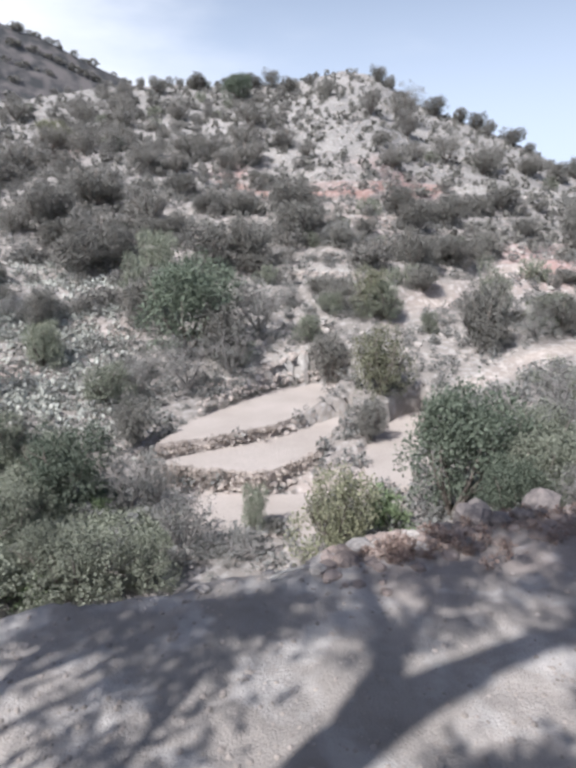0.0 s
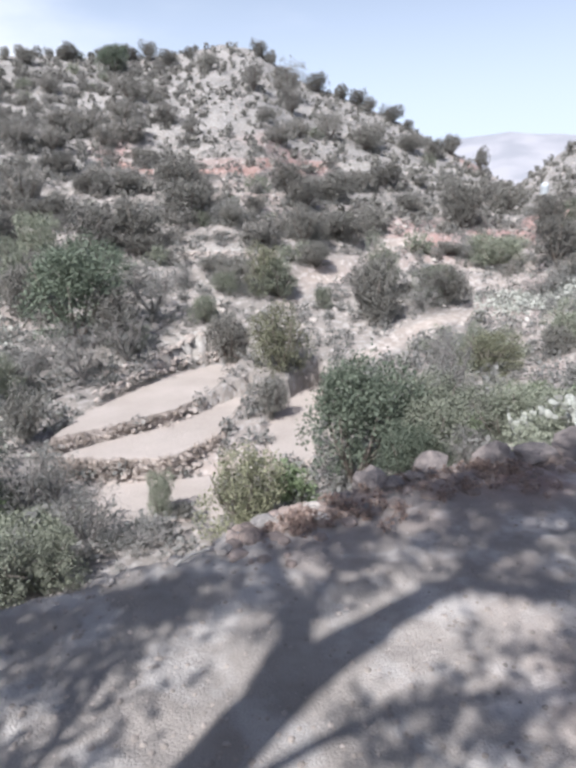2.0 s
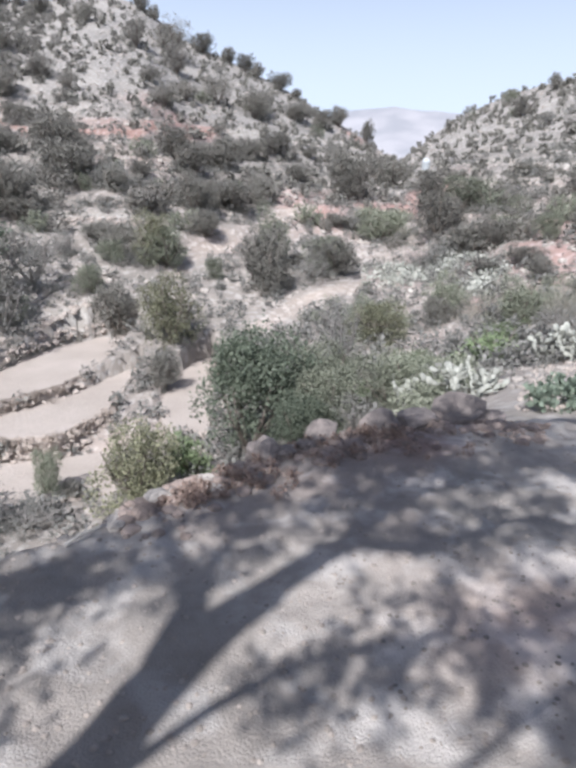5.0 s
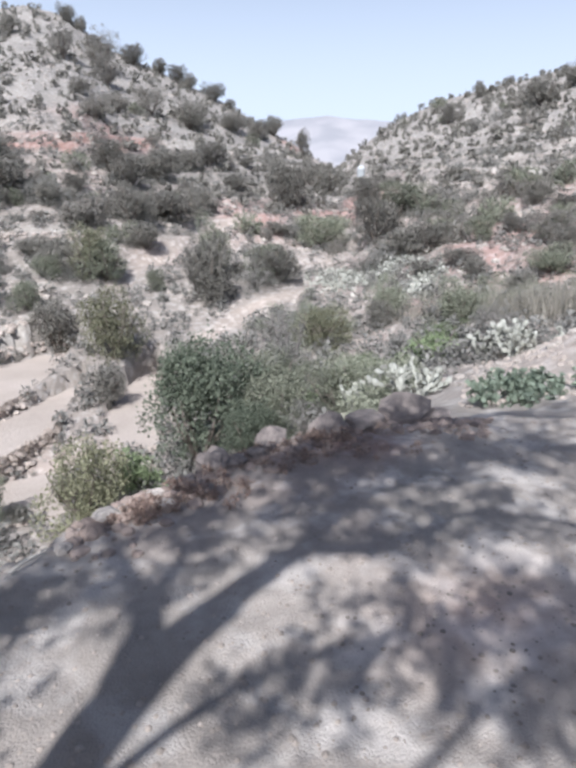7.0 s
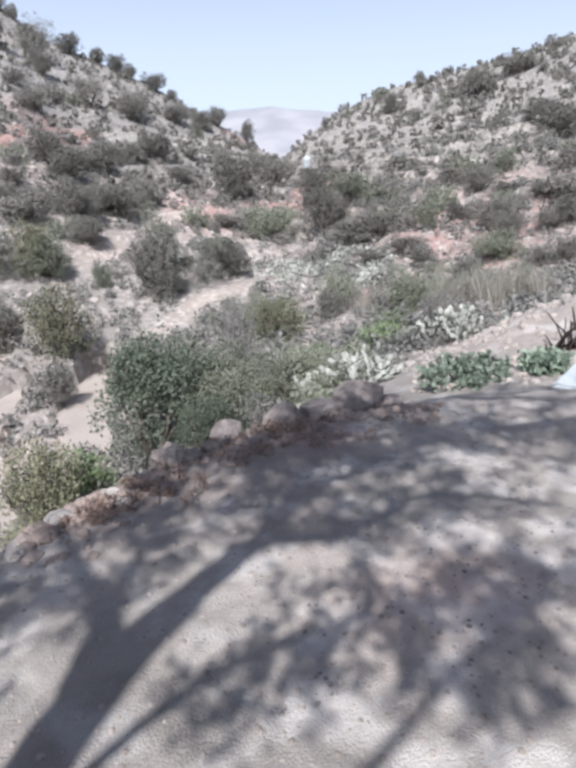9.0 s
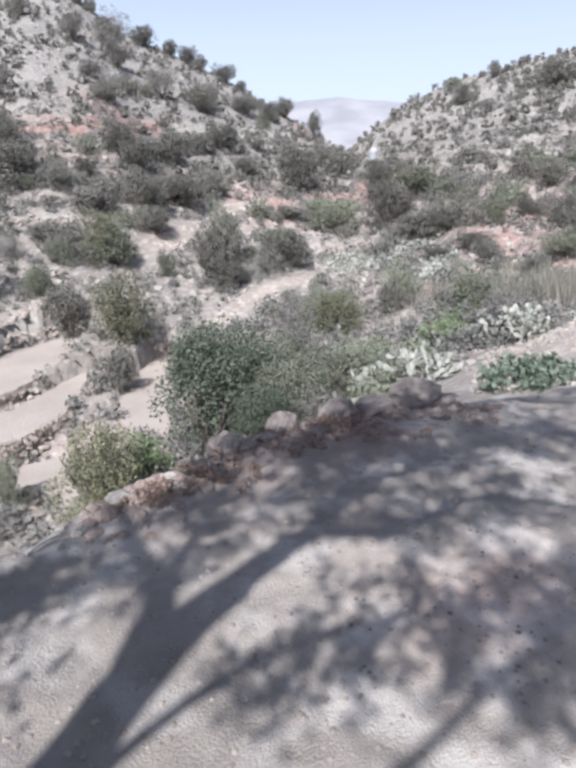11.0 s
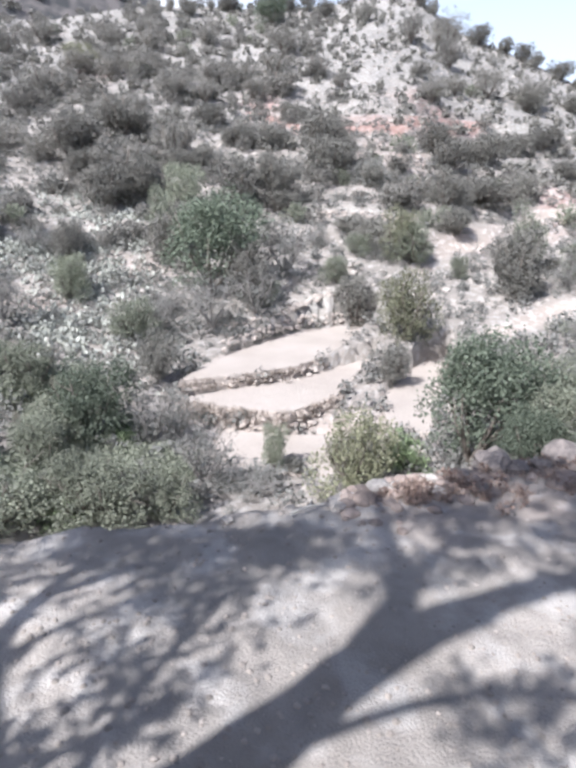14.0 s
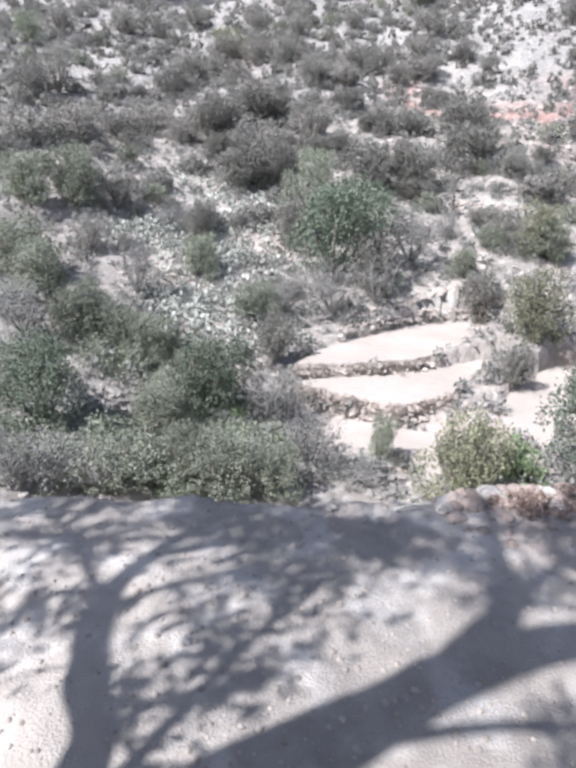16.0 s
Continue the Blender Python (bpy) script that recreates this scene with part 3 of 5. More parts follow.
# ---- trees and bushes ----
KINDS = {
    "olive": [plant_kind(20 + k, 460, 20, 0.019, 0.05, LEAF["olive"], BARK, 3) for k in range(3)],
    "dark": [plant_kind(30 + k, 300, 17, 0.021, 0.05, LEAF["dark"], BARK, 3) for k in range(3)],
    "thorn": [plant_kind(34 + k, 360, 19, 0.022, 0.03, LEAF["thorn"], BARK, 3) for k in range(3)],
    "green": [plant_kind(40 + k, 600, 22, 0.0175, 0.0, LEAF["green"], BARK, 3) for k in range(3)],
    "yellow": [plant_kind(50 + k, 380, 17, 0.02, 0.08, LEAF["yellow"], BARK, 6) for k in range(2)],
    "lime": [plant_kind(60 + k, 200, 16, 0.03, 0.02, LEAF["lime"], BARK, 0, True) for k in range(2)],
    "grey": [plant_kind(70 + k, 220, 11, 0.017, 0.1, LEAF["grey"], TWIG, 16) for k in range(3)],
    "dark_scrub": [plant_kind(80 + k, 150, 13, 0.034, 0.0, LEAF["dark"], BARK, 0, True) for k in range(4)],
    "olive_scrub": [plant_kind(84 + k, 150, 13, 0.034, 0.0, LEAF["olive"], BARK, 0, True) for k in range(3)],
    "grey_scrub": [plant_kind(88 + k, 150, 11, 0.03, 0.0, LEAF["grey"], TWIG, 2, True) for k in range(3)],
}
CREST_TREES = [
    (-27.8, 123.9, 2.2, 2.0), (-24.1, 121.0, 3.3, 4.3), (-20.7, 125.3, 2.0, 2.2), (-17.3, 125.8, 3.1, 4.6), (-18.6, 125.8, 2.1, 2.2),
    (-10.9, 126.5, 3.1, 4.3), (-6.8, 127.0, 2.9, 3.7), (-3.2, 127.0, 3.4, 3.8), (0.2, 122.6, 2.8, 4.5), (6.8, 115.0, 3.4, 3.4),
    (17.3, 125.8, 2.9, 3.8), (19.6, 125.5, 2.6, 2.4), (27.9, 123.9, 3.9, 5.4), (32.8, 123.7, 3.0, 3.6), (35.6, 121.9, 3.3, 3.8),
    (37.8, 121.2, 2.9, 3.3), (42.1, 119.8, 3.3, 4.9), (44.9, 118.8, 2.2, 2.4),
]
CREST_TREES_EAST = [
    (82.1, 91.7, 3.2, 2.6), (77.3, 72.9, 4.4, 5.0), (69.5, 84.5, 3.3, 2.0), (86.0, 72.8, 3.1, 5.9), (55.2, 41.2, 3.7, 4.4),
    (61.8, 48.9, 3.0, 3.1), (51.7, 114.5, 3.9, 3.2), (55.8, 109.6, 4.7, 3.2), (29.9, 96.5, 4.0, 3.6), (38.1, 101.7, 2.9, 3.1),
    (45.3, 106.8, 3.2, 3.0), (32.7, 67.7, 4.9, 5.2), (46.0, 82.0, 4.1, 5.1), (46.3, 87.1, 3.5, 3.8),
]
THORN_HIGH = [
    (13.7, 106.5, 4.7, 3.5), (20.0, 112.6, 5.4, 5.0), (19.7, 105.8, 5.1, 3.9), (-29.5, 118.2, 3.1, 3.3), (-33.0, 104.9, 2.5, 4.3),
    (-25.7, 101.2, 3.4, 4.6), (-33.0, 89.9, 3.4, 4.6), (-27.9, 87.0, 3.5, 3.6), (-24.0, 87.1, 3.4, 3.7), (-23.0, 92.2, 2.5, 2.6),
    (-17.8, 105.3, 2.8, 3.8), (-5.9, 100.0, 4.1, 5.9), (-6.6, 93.4, 3.2, 4.8), (-0.6, 91.6, 3.2, 3.8), (2.7, 86.7, 2.1, 2.5),
    (-14.3, 87.0, 3.9, 4.4), (-10.6, 88.7, 3.7, 5.2), (-5.2, 85.8, 3.6, 5.1), (-13.6, 78.4, 2.8, 2.9), (-17.5, 77.8, 2.2, 3.9),
    (-8.2, 83.8, 2.9, 3.7),
]
THORN_EAST = [
    (24.1, 98.1, 4.2, 4.4), (31.5, 99.3, 4.3, 4.4), (14.1, 85.2, 3.0, 3.2), (13.3, 92.0, 2.2, 3.1), (18.4, 92.6, 2.9, 3.5),
    (45.2, 106.4, 3.5, 3.1), (52.2, 114.4, 3.6, 4.1), (40.0, 103.1, 3.2, 3.4),
]
THORN_SLOPE = [
    (-19.9, 65.2, 3.3, 5.1), (-15.2, 66.1, 2.8, 3.4), (-11.9, 71.0, 2.3, 3.2), (-3.6, 78.7, 2.0, 3.0), (-8.1, 65.5, 2.4, 3.5),
    (-4.6, 65.0, 2.4, 3.0), (0.4, 64.0, 4.2, 4.4), (1.1, 58.6, 3.9, 5.0), (-21.9, 58.0, 4.2, 4.5), (-20.9, 55.4, 2.5, 2.7),
    (-16.7, 50.3, 3.8, 4.0), (-14.4, 52.0, 3.9, 3.1), (-13.3, 58.9, 2.6, 3.1), (-11.1, 59.0, 2.8, 3.1), (-6.3, 52.2, 4.0, 4.4),
    (-3.4, 53.1, 4.0, 3.3), (-3.0, 52.1, 2.4, 3.3),
]
THORN_TERRACES = [
    (11.9, 66.3, 3.2, 3.6), (12.8, 62.5, 3.0, 3.9), (17.5, 69.4, 3.6, 4.8), (22.9, 76.8, 3.1, 4.1), (27.1, 79.5, 2.9, 4.2),
    (4.7, 55.4, 2.1, 2.2), (11.1, 53.5, 3.7, 2.9), (15.1, 55.6, 2.6, 3.9), (18.7, 58.7, 3.2, 2.7), (27.1, 71.0, 2.2, 2.7),
    (32.2, 66.8, 4.1, 3.5), (32.6, 81.1, 1.5, 1.8), (36.1, 78.5, 2.7, 2.3), (2.6, 47.7, 1.5, 2.3), (7.4, 58.9, 1.8, 1.8),
    (6.2, 52.2, 1.2, 1.2),
]
THORN_NEAR = [
    (-9.9, 42.6, 4.0, 3.3), (-4.1, 37.1, 4.5, 2.7), (-7.5, 27.5, 2.9, 1.8), (2.6, 39.0, 4.0, 2.8), (4.2, 29.5, 2.4, 1.8),
    (-0.5, 21.1, 0.8, 0.8), (-16.6, 40.3, 3.2, 1.8),
]
YELLOW = [
    (1.7, 18.9, 3.7, 2.8),
    (5.3, 33.7, 4.4, 3.7), (5.9, 43.2, 3.8, 2.8), (-15.0, 36.6, 2.1, 1.9), (-34.1, 94.4, 3.5, 5.0),
    (15.7, 28.3, 2.4, 3.0),
]
GREEN = [
    (-6.4, 38.4, 6.1, 5.8), (-9.0, 119.2, 4.5, 6.9), (6.2, 20.4, 5.0, 3.6), (7.1, 17.6, 2.5, 2.1), (-9.1, 22.5, 3.7, 3.0),
    (-13.4, 17.1, 3.3, 3.2),
]
LIME = [
    (3.7, 20.1, 2.2, 1.8), (-7.7, 22.4, 1.1, 1.3), (-7.3, 15.6, 1.6, 1.5), (15.2, 18.3, 1.6, 2.1), (10.4, 18.8, 1.2, 1.5),
]
ARGAN_MIDDLE = [
    (-10.7, 43.9, 4.4, 2.7), (10.0, 21.9, 3.2, 2.8), (15.9, 30.5, 2.1, 2.2),
    (-9.8, 31.7, 2.4, 2.8), (-1.3, 21.1, 2.1, 1.1), (-4.4, 16.6, 1.9, 1.9), (-6.0, 15.8, 2.2, 2.5), (-7.4, 16.2, 2.4, 1.9),
]
THORN_WEST = [
    (-59.5, 91.3, 3.8, 4.2), (-52.6, 98.2, 4.0, 6.0), (-47.8, 100.4, 4.1, 4.6), (-44.8, 107.4, 4.2, 4.8), (-34.3, 109.3, 2.1, 4.4),
    (-27.3, 105.1, 4.0, 4.6), (-28.2, 90.3, 3.6, 4.0), (-25.0, 93.9, 3.1, 4.2), (-32.8, 78.4, 4.1, 5.4), (-33.8, 73.2, 3.7, 4.6),
    (-20.7, 68.5, 3.3, 5.8), (-45.4, 62.4, 4.7, 3.4), (-44.2, 66.0, 5.4, 3.6), (-41.9, 70.5, 1.8, 2.2), (-36.4, 69.6, 1.8, 2.2),
    (-18.2, 80.7, 3.2, 3.6),
]
THORN_WEST_LOW = [
    (-35.0, 47.4, 3.8, 4.6), (-32.6, 51.0, 3.6, 4.9), (-31.1, 56.1, 2.8, 3.6), (-31.1, 62.4, 2.8, 4.5), (-22.2, 57.6, 4.4, 5.0),
    (-25.5, 57.2, 2.6, 2.7), (-17.2, 54.5, 4.4, 4.3), (-16.6, 58.4, 2.5, 3.7), (-13.6, 61.9, 4.3, 4.3), (-17.4, 50.9, 2.7, 3.7),
    (-23.3, 40.8, 3.7, 3.7), (-22.6, 46.6, 1.7, 2.3), (-22.0, 34.6, 2.7, 2.4), (-20.5, 43.1, 1.1, 2.2), (-16.7, 41.5, 2.4, 2.1),
    (-14.9, 42.6, 1.4, 1.4), (-10.5, 41.8, 4.0, 1.7),
]
ARGAN_WEST = [
    (-12.9, 25.5, 2.5, 3.1),
    (-58.3, 81.2, 4.1, 3.7), (-27.6, 36.8, 3.7, 3.7), (-25.3, 38.9, 4.5, 3.6), (-22.7, 29.2, 3.5, 3.5), (-10.5, 48.8, 4.4, 3.1),
    (-14.5, 35.2, 3.0, 2.4), (-16.9, 25.2, 2.9, 3.0), (-20.0, 27.0, 3.6, 3.1), (-15.1, 25.7, 2.5, 2.6), (-10.5, 21.5, 2.0, 3.1),
    (-10.8, 25.4, 1.7, 1.9), (-9.0, 15.1, 2.3, 2.6), (-6.9, 16.2, 2.3, 2.8), (-9.6, 19.2, 2.3, 2.2),
]
BARE_WEST = [
    (-16.6, 30.7, 3.6, 2.4), (-18.4, 22.7, 3.2, 2.5), (-10.6, 13.7, 2.0, 2.1), (-11.3, 12.8, 2.2, 1.6), (-9.4, 14.4, 1.8, 1.9),
    (-5.3, 16.6, 1.8, 1.8),
]
BARE = [
    (-2.0, 40.9, 4.3, 4.0), (-3.4, 35.7, 3.4, 3.2), (-6.0, 33.4, 3.7, 3.5), (-8.6, 33.2, 2.0, 2.1), (17.4, 41.3, 2.4, 1.9),
    (12.0, 24.9, 3.5, 2.2), (8.9, 16.8, 1.3, 1.7), (-1.9, 18.9, 1.1, 2.1), (-3.6, 18.8, 2.8, 1.9), (-6.4, 22.5, 2.9, 2.1),
    (-5.6, 23.5, 2.6, 1.8), (-2.9, 18.8, 0.7, 1.5), (19.2, 19.2, 1.3, 1.9), (27.1, 42.0, 1.6, 3.6), (16.9, 40.4, 1.7, 3.1),
    (14.2, 30.8, 2.3, 2.2),
]
ARGAN_EAST = [
    (36.1, 49.7, 3.2, 5.2), (33.0, 35.2, 2.1, 2.2), (35.8, 31.2, 1.7, 2.7), (30.5, 26.3, 1.8, 3.2), (20.9, 29.7, 2.7, 2.5),
    (20.8, 23.3, 2.4, 2.5), (28.3, 51.6, 3.1, 5.1), (18.8, 42.2, 2.9, 3.7), (14.8, 43.8, 4.9, 2.5), (6.7, 43.1, 2.9, 3.4),
    (10.6, 16.4, 1.7, 2.0), (8.6, 18.7, 2.6, 2.7), (9.9, 16.8, 1.8, 2.0),
]
THORN_VALLEY = [
    (12.9, 38.9, 4.6, 3.0), (18.8, 41.5, 3.2, 3.5),
    (36.0, 55.8, 3.9, 3.1), (30.6, 45.7, 4.1, 3.4), (29.5, 39.9, 3.0, 3.5), (30.7, 38.2, 2.2, 2.3), (35.6, 34.9, 1.5, 1.5),
    (40.9, 37.5, 1.9, 2.3), (41.1, 35.1, 1.1, 1.9), (36.0, 26.8, 1.3, 1.8), (41.5, 31.7, 1.1, 2.1), (41.3, 29.3, 1.4, 2.0),
    (30.5, 23.0, 1.5, 1.8), (31.6, 22.0, 1.4, 1.5), (30.0, 33.9, 1.4, 2.8), (26.6, 33.6, 1.0, 2.4), (27.1, 29.2, 1.4, 1.8),
    (26.7, 25.0, 1.4, 1.4), (24.6, 53.4, 1.3, 2.3), (12.3, 39.7, 3.2, 1.8), (5.9, 43.6, 1.9, 2.1), (10.9, 49.2, 2.2, 2.9),
    (46.2, 53.7, 1.3, 3.7), (44.2, 44.1, 1.7, 2.7),
]

NAMED = [
    ("yellow", YELLOW, "almond_tree", "yellowing almond tree among dry terraces", "tree"),
    ("green", GREEN, "carob_tree", "dense dark-green carob tree rooted on the valley slope", "tree"),
    ("lime", LIME, "green_bush", "fresh bright-green leafy bush on the valley floor", "bush"),
    ("olive", ARGAN_MIDDLE, "argan_tree", "grey-green argan tree with a rounded crown on dry earth", "tree"),
    ("olive", ARGAN_WEST, "argan_tree", "spreading grey-green argan tree in the gully", "tree"),
    ("olive", ARGAN_EAST, "argan_tree", "dusty grey-green argan tree on reddish terraces", "tree"),
    ("thorn", THORN_NEAR, "thorn_tree", "dark bushy thorn tree beside the terraced fields", "tree"),
    ("thorn", THORN_SLOPE, "thorn_tree", "dusty dark thorn tree standing on the stony slope", "tree"),
    ("thorn", THORN_TERRACES, "thorn_tree", "dusty dark thorn tree on the terraced slope below the road", "tree"),
    ("dark", THORN_HIGH, "thorn_tree", "dusty brown thorn tree high on the stony hill", "tree"),
    ("dark", THORN_EAST, "thorn_tree", "dusty brown thorn tree on the bare shoulder of the hill", "tree"),
    ("dark", THORN_WEST, "thorn_tree", "dusty brown thorn tree on the upper stony slope", "tree"),
    ("dark", THORN_WEST_LOW, "thorn_tree", "broad dusty thorn tree on the stony slope", "tree"),
    ("thorn", THORN_VALLEY, "thorn_tree", "low dark thorn tree on reddish valley terraces", "tree"),
    ("thorn", CREST_TREES, "thorn_tree", "small dark thorn tree along the hill crest", "tree"),
    ("thorn", CREST_TREES_EAST, "thorn_tree", "small dark thorn tree near the pass", "tree"),
    ("grey", BARE, "bare_tree", "nearly leafless grey twiggy tree on the slope", "tree"),
    ("grey", BARE_WEST, "bare_tree", "nearly leafless grey twiggy tree in the gully", "tree"),
]
rng = np.random.default_rng(5)
for kind, places, name, label, category in NAMED:
    for x, y, h, w in places:
        plant(name, label, category, name.replace("_", " ") + "s", KINDS[kind], x, y, h * 1.06, w * (1.05 if math.hypot(x, y) > 118 else 1.35 if y > 45 else 1.22), rng)

# Scrub over both hillsides.
SCRUB = [(44, -46, 5, 36, 62), (44, 20, 60, 30, 66), (90, -46, 0, 58, 132), (14, 0, 28, 66, 120), (40, 34, 60, 60, 132), (46, 2, 24, 40, 68), (26, 18, 42, 34, 62)]
for number, az0, az1, r0, r1 in SCRUB:
    count = 0
    while count < number:
        az, r = rng.uniform(az0, az1), r0 + (r1 - r0) * rng.random() ** 0.7
        x, y = r * math.sin(radians(az)), r * math.cos(radians(az))
        dense = float(fbm(np.array([x * 0.045]), np.array([y * 0.045 + 4]), 2)[0])
        if dense < rng.uniform(-0.4, 0.25) or min(near_line(np.array([x]), np.array([y]), track)[0] for track in (TRACK_A, TRACK_B)) < 2 or any(inside(np.array([x]), np.array([y]), ring)[0] for ring, _ in FIELDS):
            continue
        size = rng.uniform(1.2, 3.0)
        kind = ("dark_scrub", "dark_scrub", "olive_scrub", "grey_scrub")[rng.integers(4)]
        if r < 48:
            kind = {"dark_scrub": "thorn", "olive_scrub": "dark" if az > 20 else "olive", "grey_scrub": "grey"}[kind]
        plant("scrub_bush", "low dusty scrub bush on the stony hillside", "bush", "hillside scrub", KINDS[kind], x, y, size, size * rng.uniform(0.95, 1.35), rng, 0.1)
        count += 1


def scatter(name, label, category, n, spots, size, shapes, material, seed, flat=0.7, level=None):
    """One mesh of many small pieces; spots gives x, y arrays."""
    rng = np.random.default_rng(seed)
    xs, ys = spots(rng, n)
    zs = land(xs, ys) if level is None else level
    verts, faces, base = [], [], 0
    for x, y, z in zip(xs, ys, zs):
        v, f = shapes[rng.integers(len(shapes))]
        s = size(rng)
        a = rng.uniform(0, 6.28)
        c, d = math.cos(a) * s, math.sin(a) * s
        w = np.stack([v[:, 0] * c - v[:, 1] * d + x, v[:, 0] * d + v[:, 1] * c + y, v[:, 2] * s * flat + z], 1)
        verts.append(w)
        faces.append(f + base)
        base += len(v)
    m = raw_mesh(name, np.concatenate(verts), [tuple(q) for f in faces for q in f], material, False)
    return tagged(new(name, m), label, category, kind="stuff")


def pebble_shapes(seed, rings=4):
    rng = np.random.default_rng(seed)
    shapes = []
    for _ in range(5):
        v = [(0, 0, 0.5 * rng.uniform(0.7, 1))]
        for k, (z, rad) in enumerate(((0.25, 0.4), (-0.15, 0.5))):
            for s in range(5):
                a = 2 * math.pi * (s + 0.5 * k) / 5
                q = rad * rng.uniform(0.75, 1.25)
                v.append((q * math.cos(a), q * math.sin(a), z * rng.uniform(0.6, 1.3)))
        f = [(0, 1 + s, 1 + (s + 1) % 5) for s in range(5)]
        f += [(1 + s, 6 + s, 1 + (s + 1) % 5) for s in range(5)] + [(6 + s, 6 + (s + 1) % 5, 1 + (s + 1) % 5) for s in range(5)]
        shapes.append((np.array(v), np.array(f)))
    return shapes


def tuft_shapes(seed, blades=26, leaf=0.3):
    shapes = []
    for k in range(5):
        rng = np.random.default_rng(seed + k)
        p = rng.normal(size=(blades, 3))
        p /= np.linalg.norm(p, axis=1, keepdims=True)
        p = p * 0.42 * rng.uniform(0.5, 1, (blades, 1)) + (0, 0, 0.4)
        p[:, 2] = np.abs(p[:, 2])
        shapes.append(leaf_quads(p, leaf, rng))
    return shapes


def polar_spots(az0, az1, r0, r1, power=1.0):
    def spots(rng, n):
        az = np.radians(rng.uniform(az0, az1, n))
        r = r0 + (r1 - r0) * rng.random(n) ** power
        x, y = r * np.sin(az), r * np.cos(az)
        free = np.minimum(near_line(x, y, TRACK_A), near_line(x, y, TRACK_B)) > 1.2
        for ring, _ in FIELDS:
            free &= ~inside(x, y, ring)
        return x[free], y[free]
    return spots


def patch_spots(places):
    """Thickets: x, y, half-width across and along the view."""
    def spots(rng, n):
        k = rng.integers(len(places), size=n)
        p = np.array(places)[k]
        d = np.hypot(p[:, 0], p[:, 1])
        ux, uy = p[:, 0] / d, p[:, 1] / d
        a, b = rng.normal(size=n) * p[:, 2] * 0.6, rng.normal(size=n) * p[:, 3] * 0.6
        return p[:, 0] + a * uy + b * ux, p[:, 1] - a * ux + b * uy
    return spots


def edge_spots(lines):
    def spots(rng, n):
        xs, ys = [], []
        for _ in range(n):
            line = lines[rng.integers(len(lines))]
            k = rng.integers(len(line) - 1)
            t = rng.random()
            xs.append(line[k][0] + (line[k + 1][0] - line[k][0]) * t + rng.normal() * 0.12)
            ys.append(line[k][1] + (line[k + 1][1] - line[k][1]) * t - 0.15 + rng.normal() * 0.18)
        return np.array(xs), np.array(ys)
    return spots


PEBBLES = pebble_shapes(3)
scatter("hillside_stones", "pale limestone rubble strewn over the hillside", "stones", 17000, polar_spots(-46, 60, 37, 130, 0.8), lambda g: 0.14 + 0.6 * g.random() ** 3, PEBBLES, STONE, 4)
scatter("valley_stones", "loose stones on the valley floor", "stones", 6000, polar_spots(-46, 60, 14, 42), lambda g: 0.07 + 0.28 * g.random() ** 3, PEBBLES, STONE, 5)
scatter("dark_tussocks", "small dark tussocks dotted over the bare hillside", "shrubs", 4600, polar_spots(-46, 60, 55, 130, 0.6), lambda g: 0.4 + 1.3 * g.random() ** 2, tuft_shapes(100, 30, 0.24), LEAF["thorn"], 6, 1.0)
scatter("far_scrub", "grey scrub covering the hillside", "shrubs", 520, polar_spots(-46, 2, 40, 130, 0.75), lambda g: g.uniform(1.0, 2.8), tuft_shapes(600, 560, 0.055), LEAF["dark"], 17, 0.85)
scatter("terrace_rubble", "rows of pale stones edging old hillside terraces", "stones", 1300, edge_spots([line for line, _, _ in LINES[2:]]), lambda g: 0.16 + 0.4 * g.random() ** 2, PEBBLES, WALL_STONE, 23)
scatter("rubble_heap", "heap of pale rubble at the end of the bank", "stones", 2600, polar_spots(43, 66, 9.5, 18), lambda g: 0.02 + 0.17 * g.random() ** 4, PEBBLES, GRAVEL_STONE, 24)
# scrub on the hill behind
hill = HILL_POINTS[3:14, 150:].reshape(-1, 3)
hill = hill[np.random.default_rng(51).choice(len(hill), 420, replace=False)]
scatter("backdrop_scrub", "dark scrub on the hill behind", "shrubs", 420, lambda g, n: (hill[:, 0], hill[:, 1]), lambda g: g.uniform(3.0, 7.0), tuft_shapes(620, 90, 0.14), LEAF["thorn"], 20, 0.7, hill[:, 2] - 0.8)
scatter("low_scrub", "low grey scrub between the trees", "shrubs", 10500, polar_spots(-46, 60, 17, 84, 0.9), lambda g: 0.28 + 1.1 * g.random() ** 2, tuft_shapes(200, 42, 0.12), LEAF["grey"], 7, 0.9)
scatter("gravel", "loose pale gravel on the near bank", "gravel", 9000, polar_spots(-52, 62, 1.6, 8, 0.8), lambda g: 0.010 + 0.04 * g.random() ** 4, PEBBLES, GRAVEL_STONE, 8)

# ---- the near bank ----
scatter("rubble", "broken rusty rubble along the edge of the bank", "stones", 700, lambda g, n: (lambda a, q: ((np.interp(np.degrees(a), SIDE_AZ, RIM_R) - abs(q)) * np.sin(a), (np.interp(np.degrees(a), SIDE_AZ, RIM_R) - abs(q)) * np.cos(a)))(np.radians(g.uniform(4, 46, n)), g.normal(size=n) * 0.35), lambda g: 0.04 + 0.17 * g.random() ** 2, PEBBLES, RUST_STONE, 18)
rng = np.random.default_rng(11)


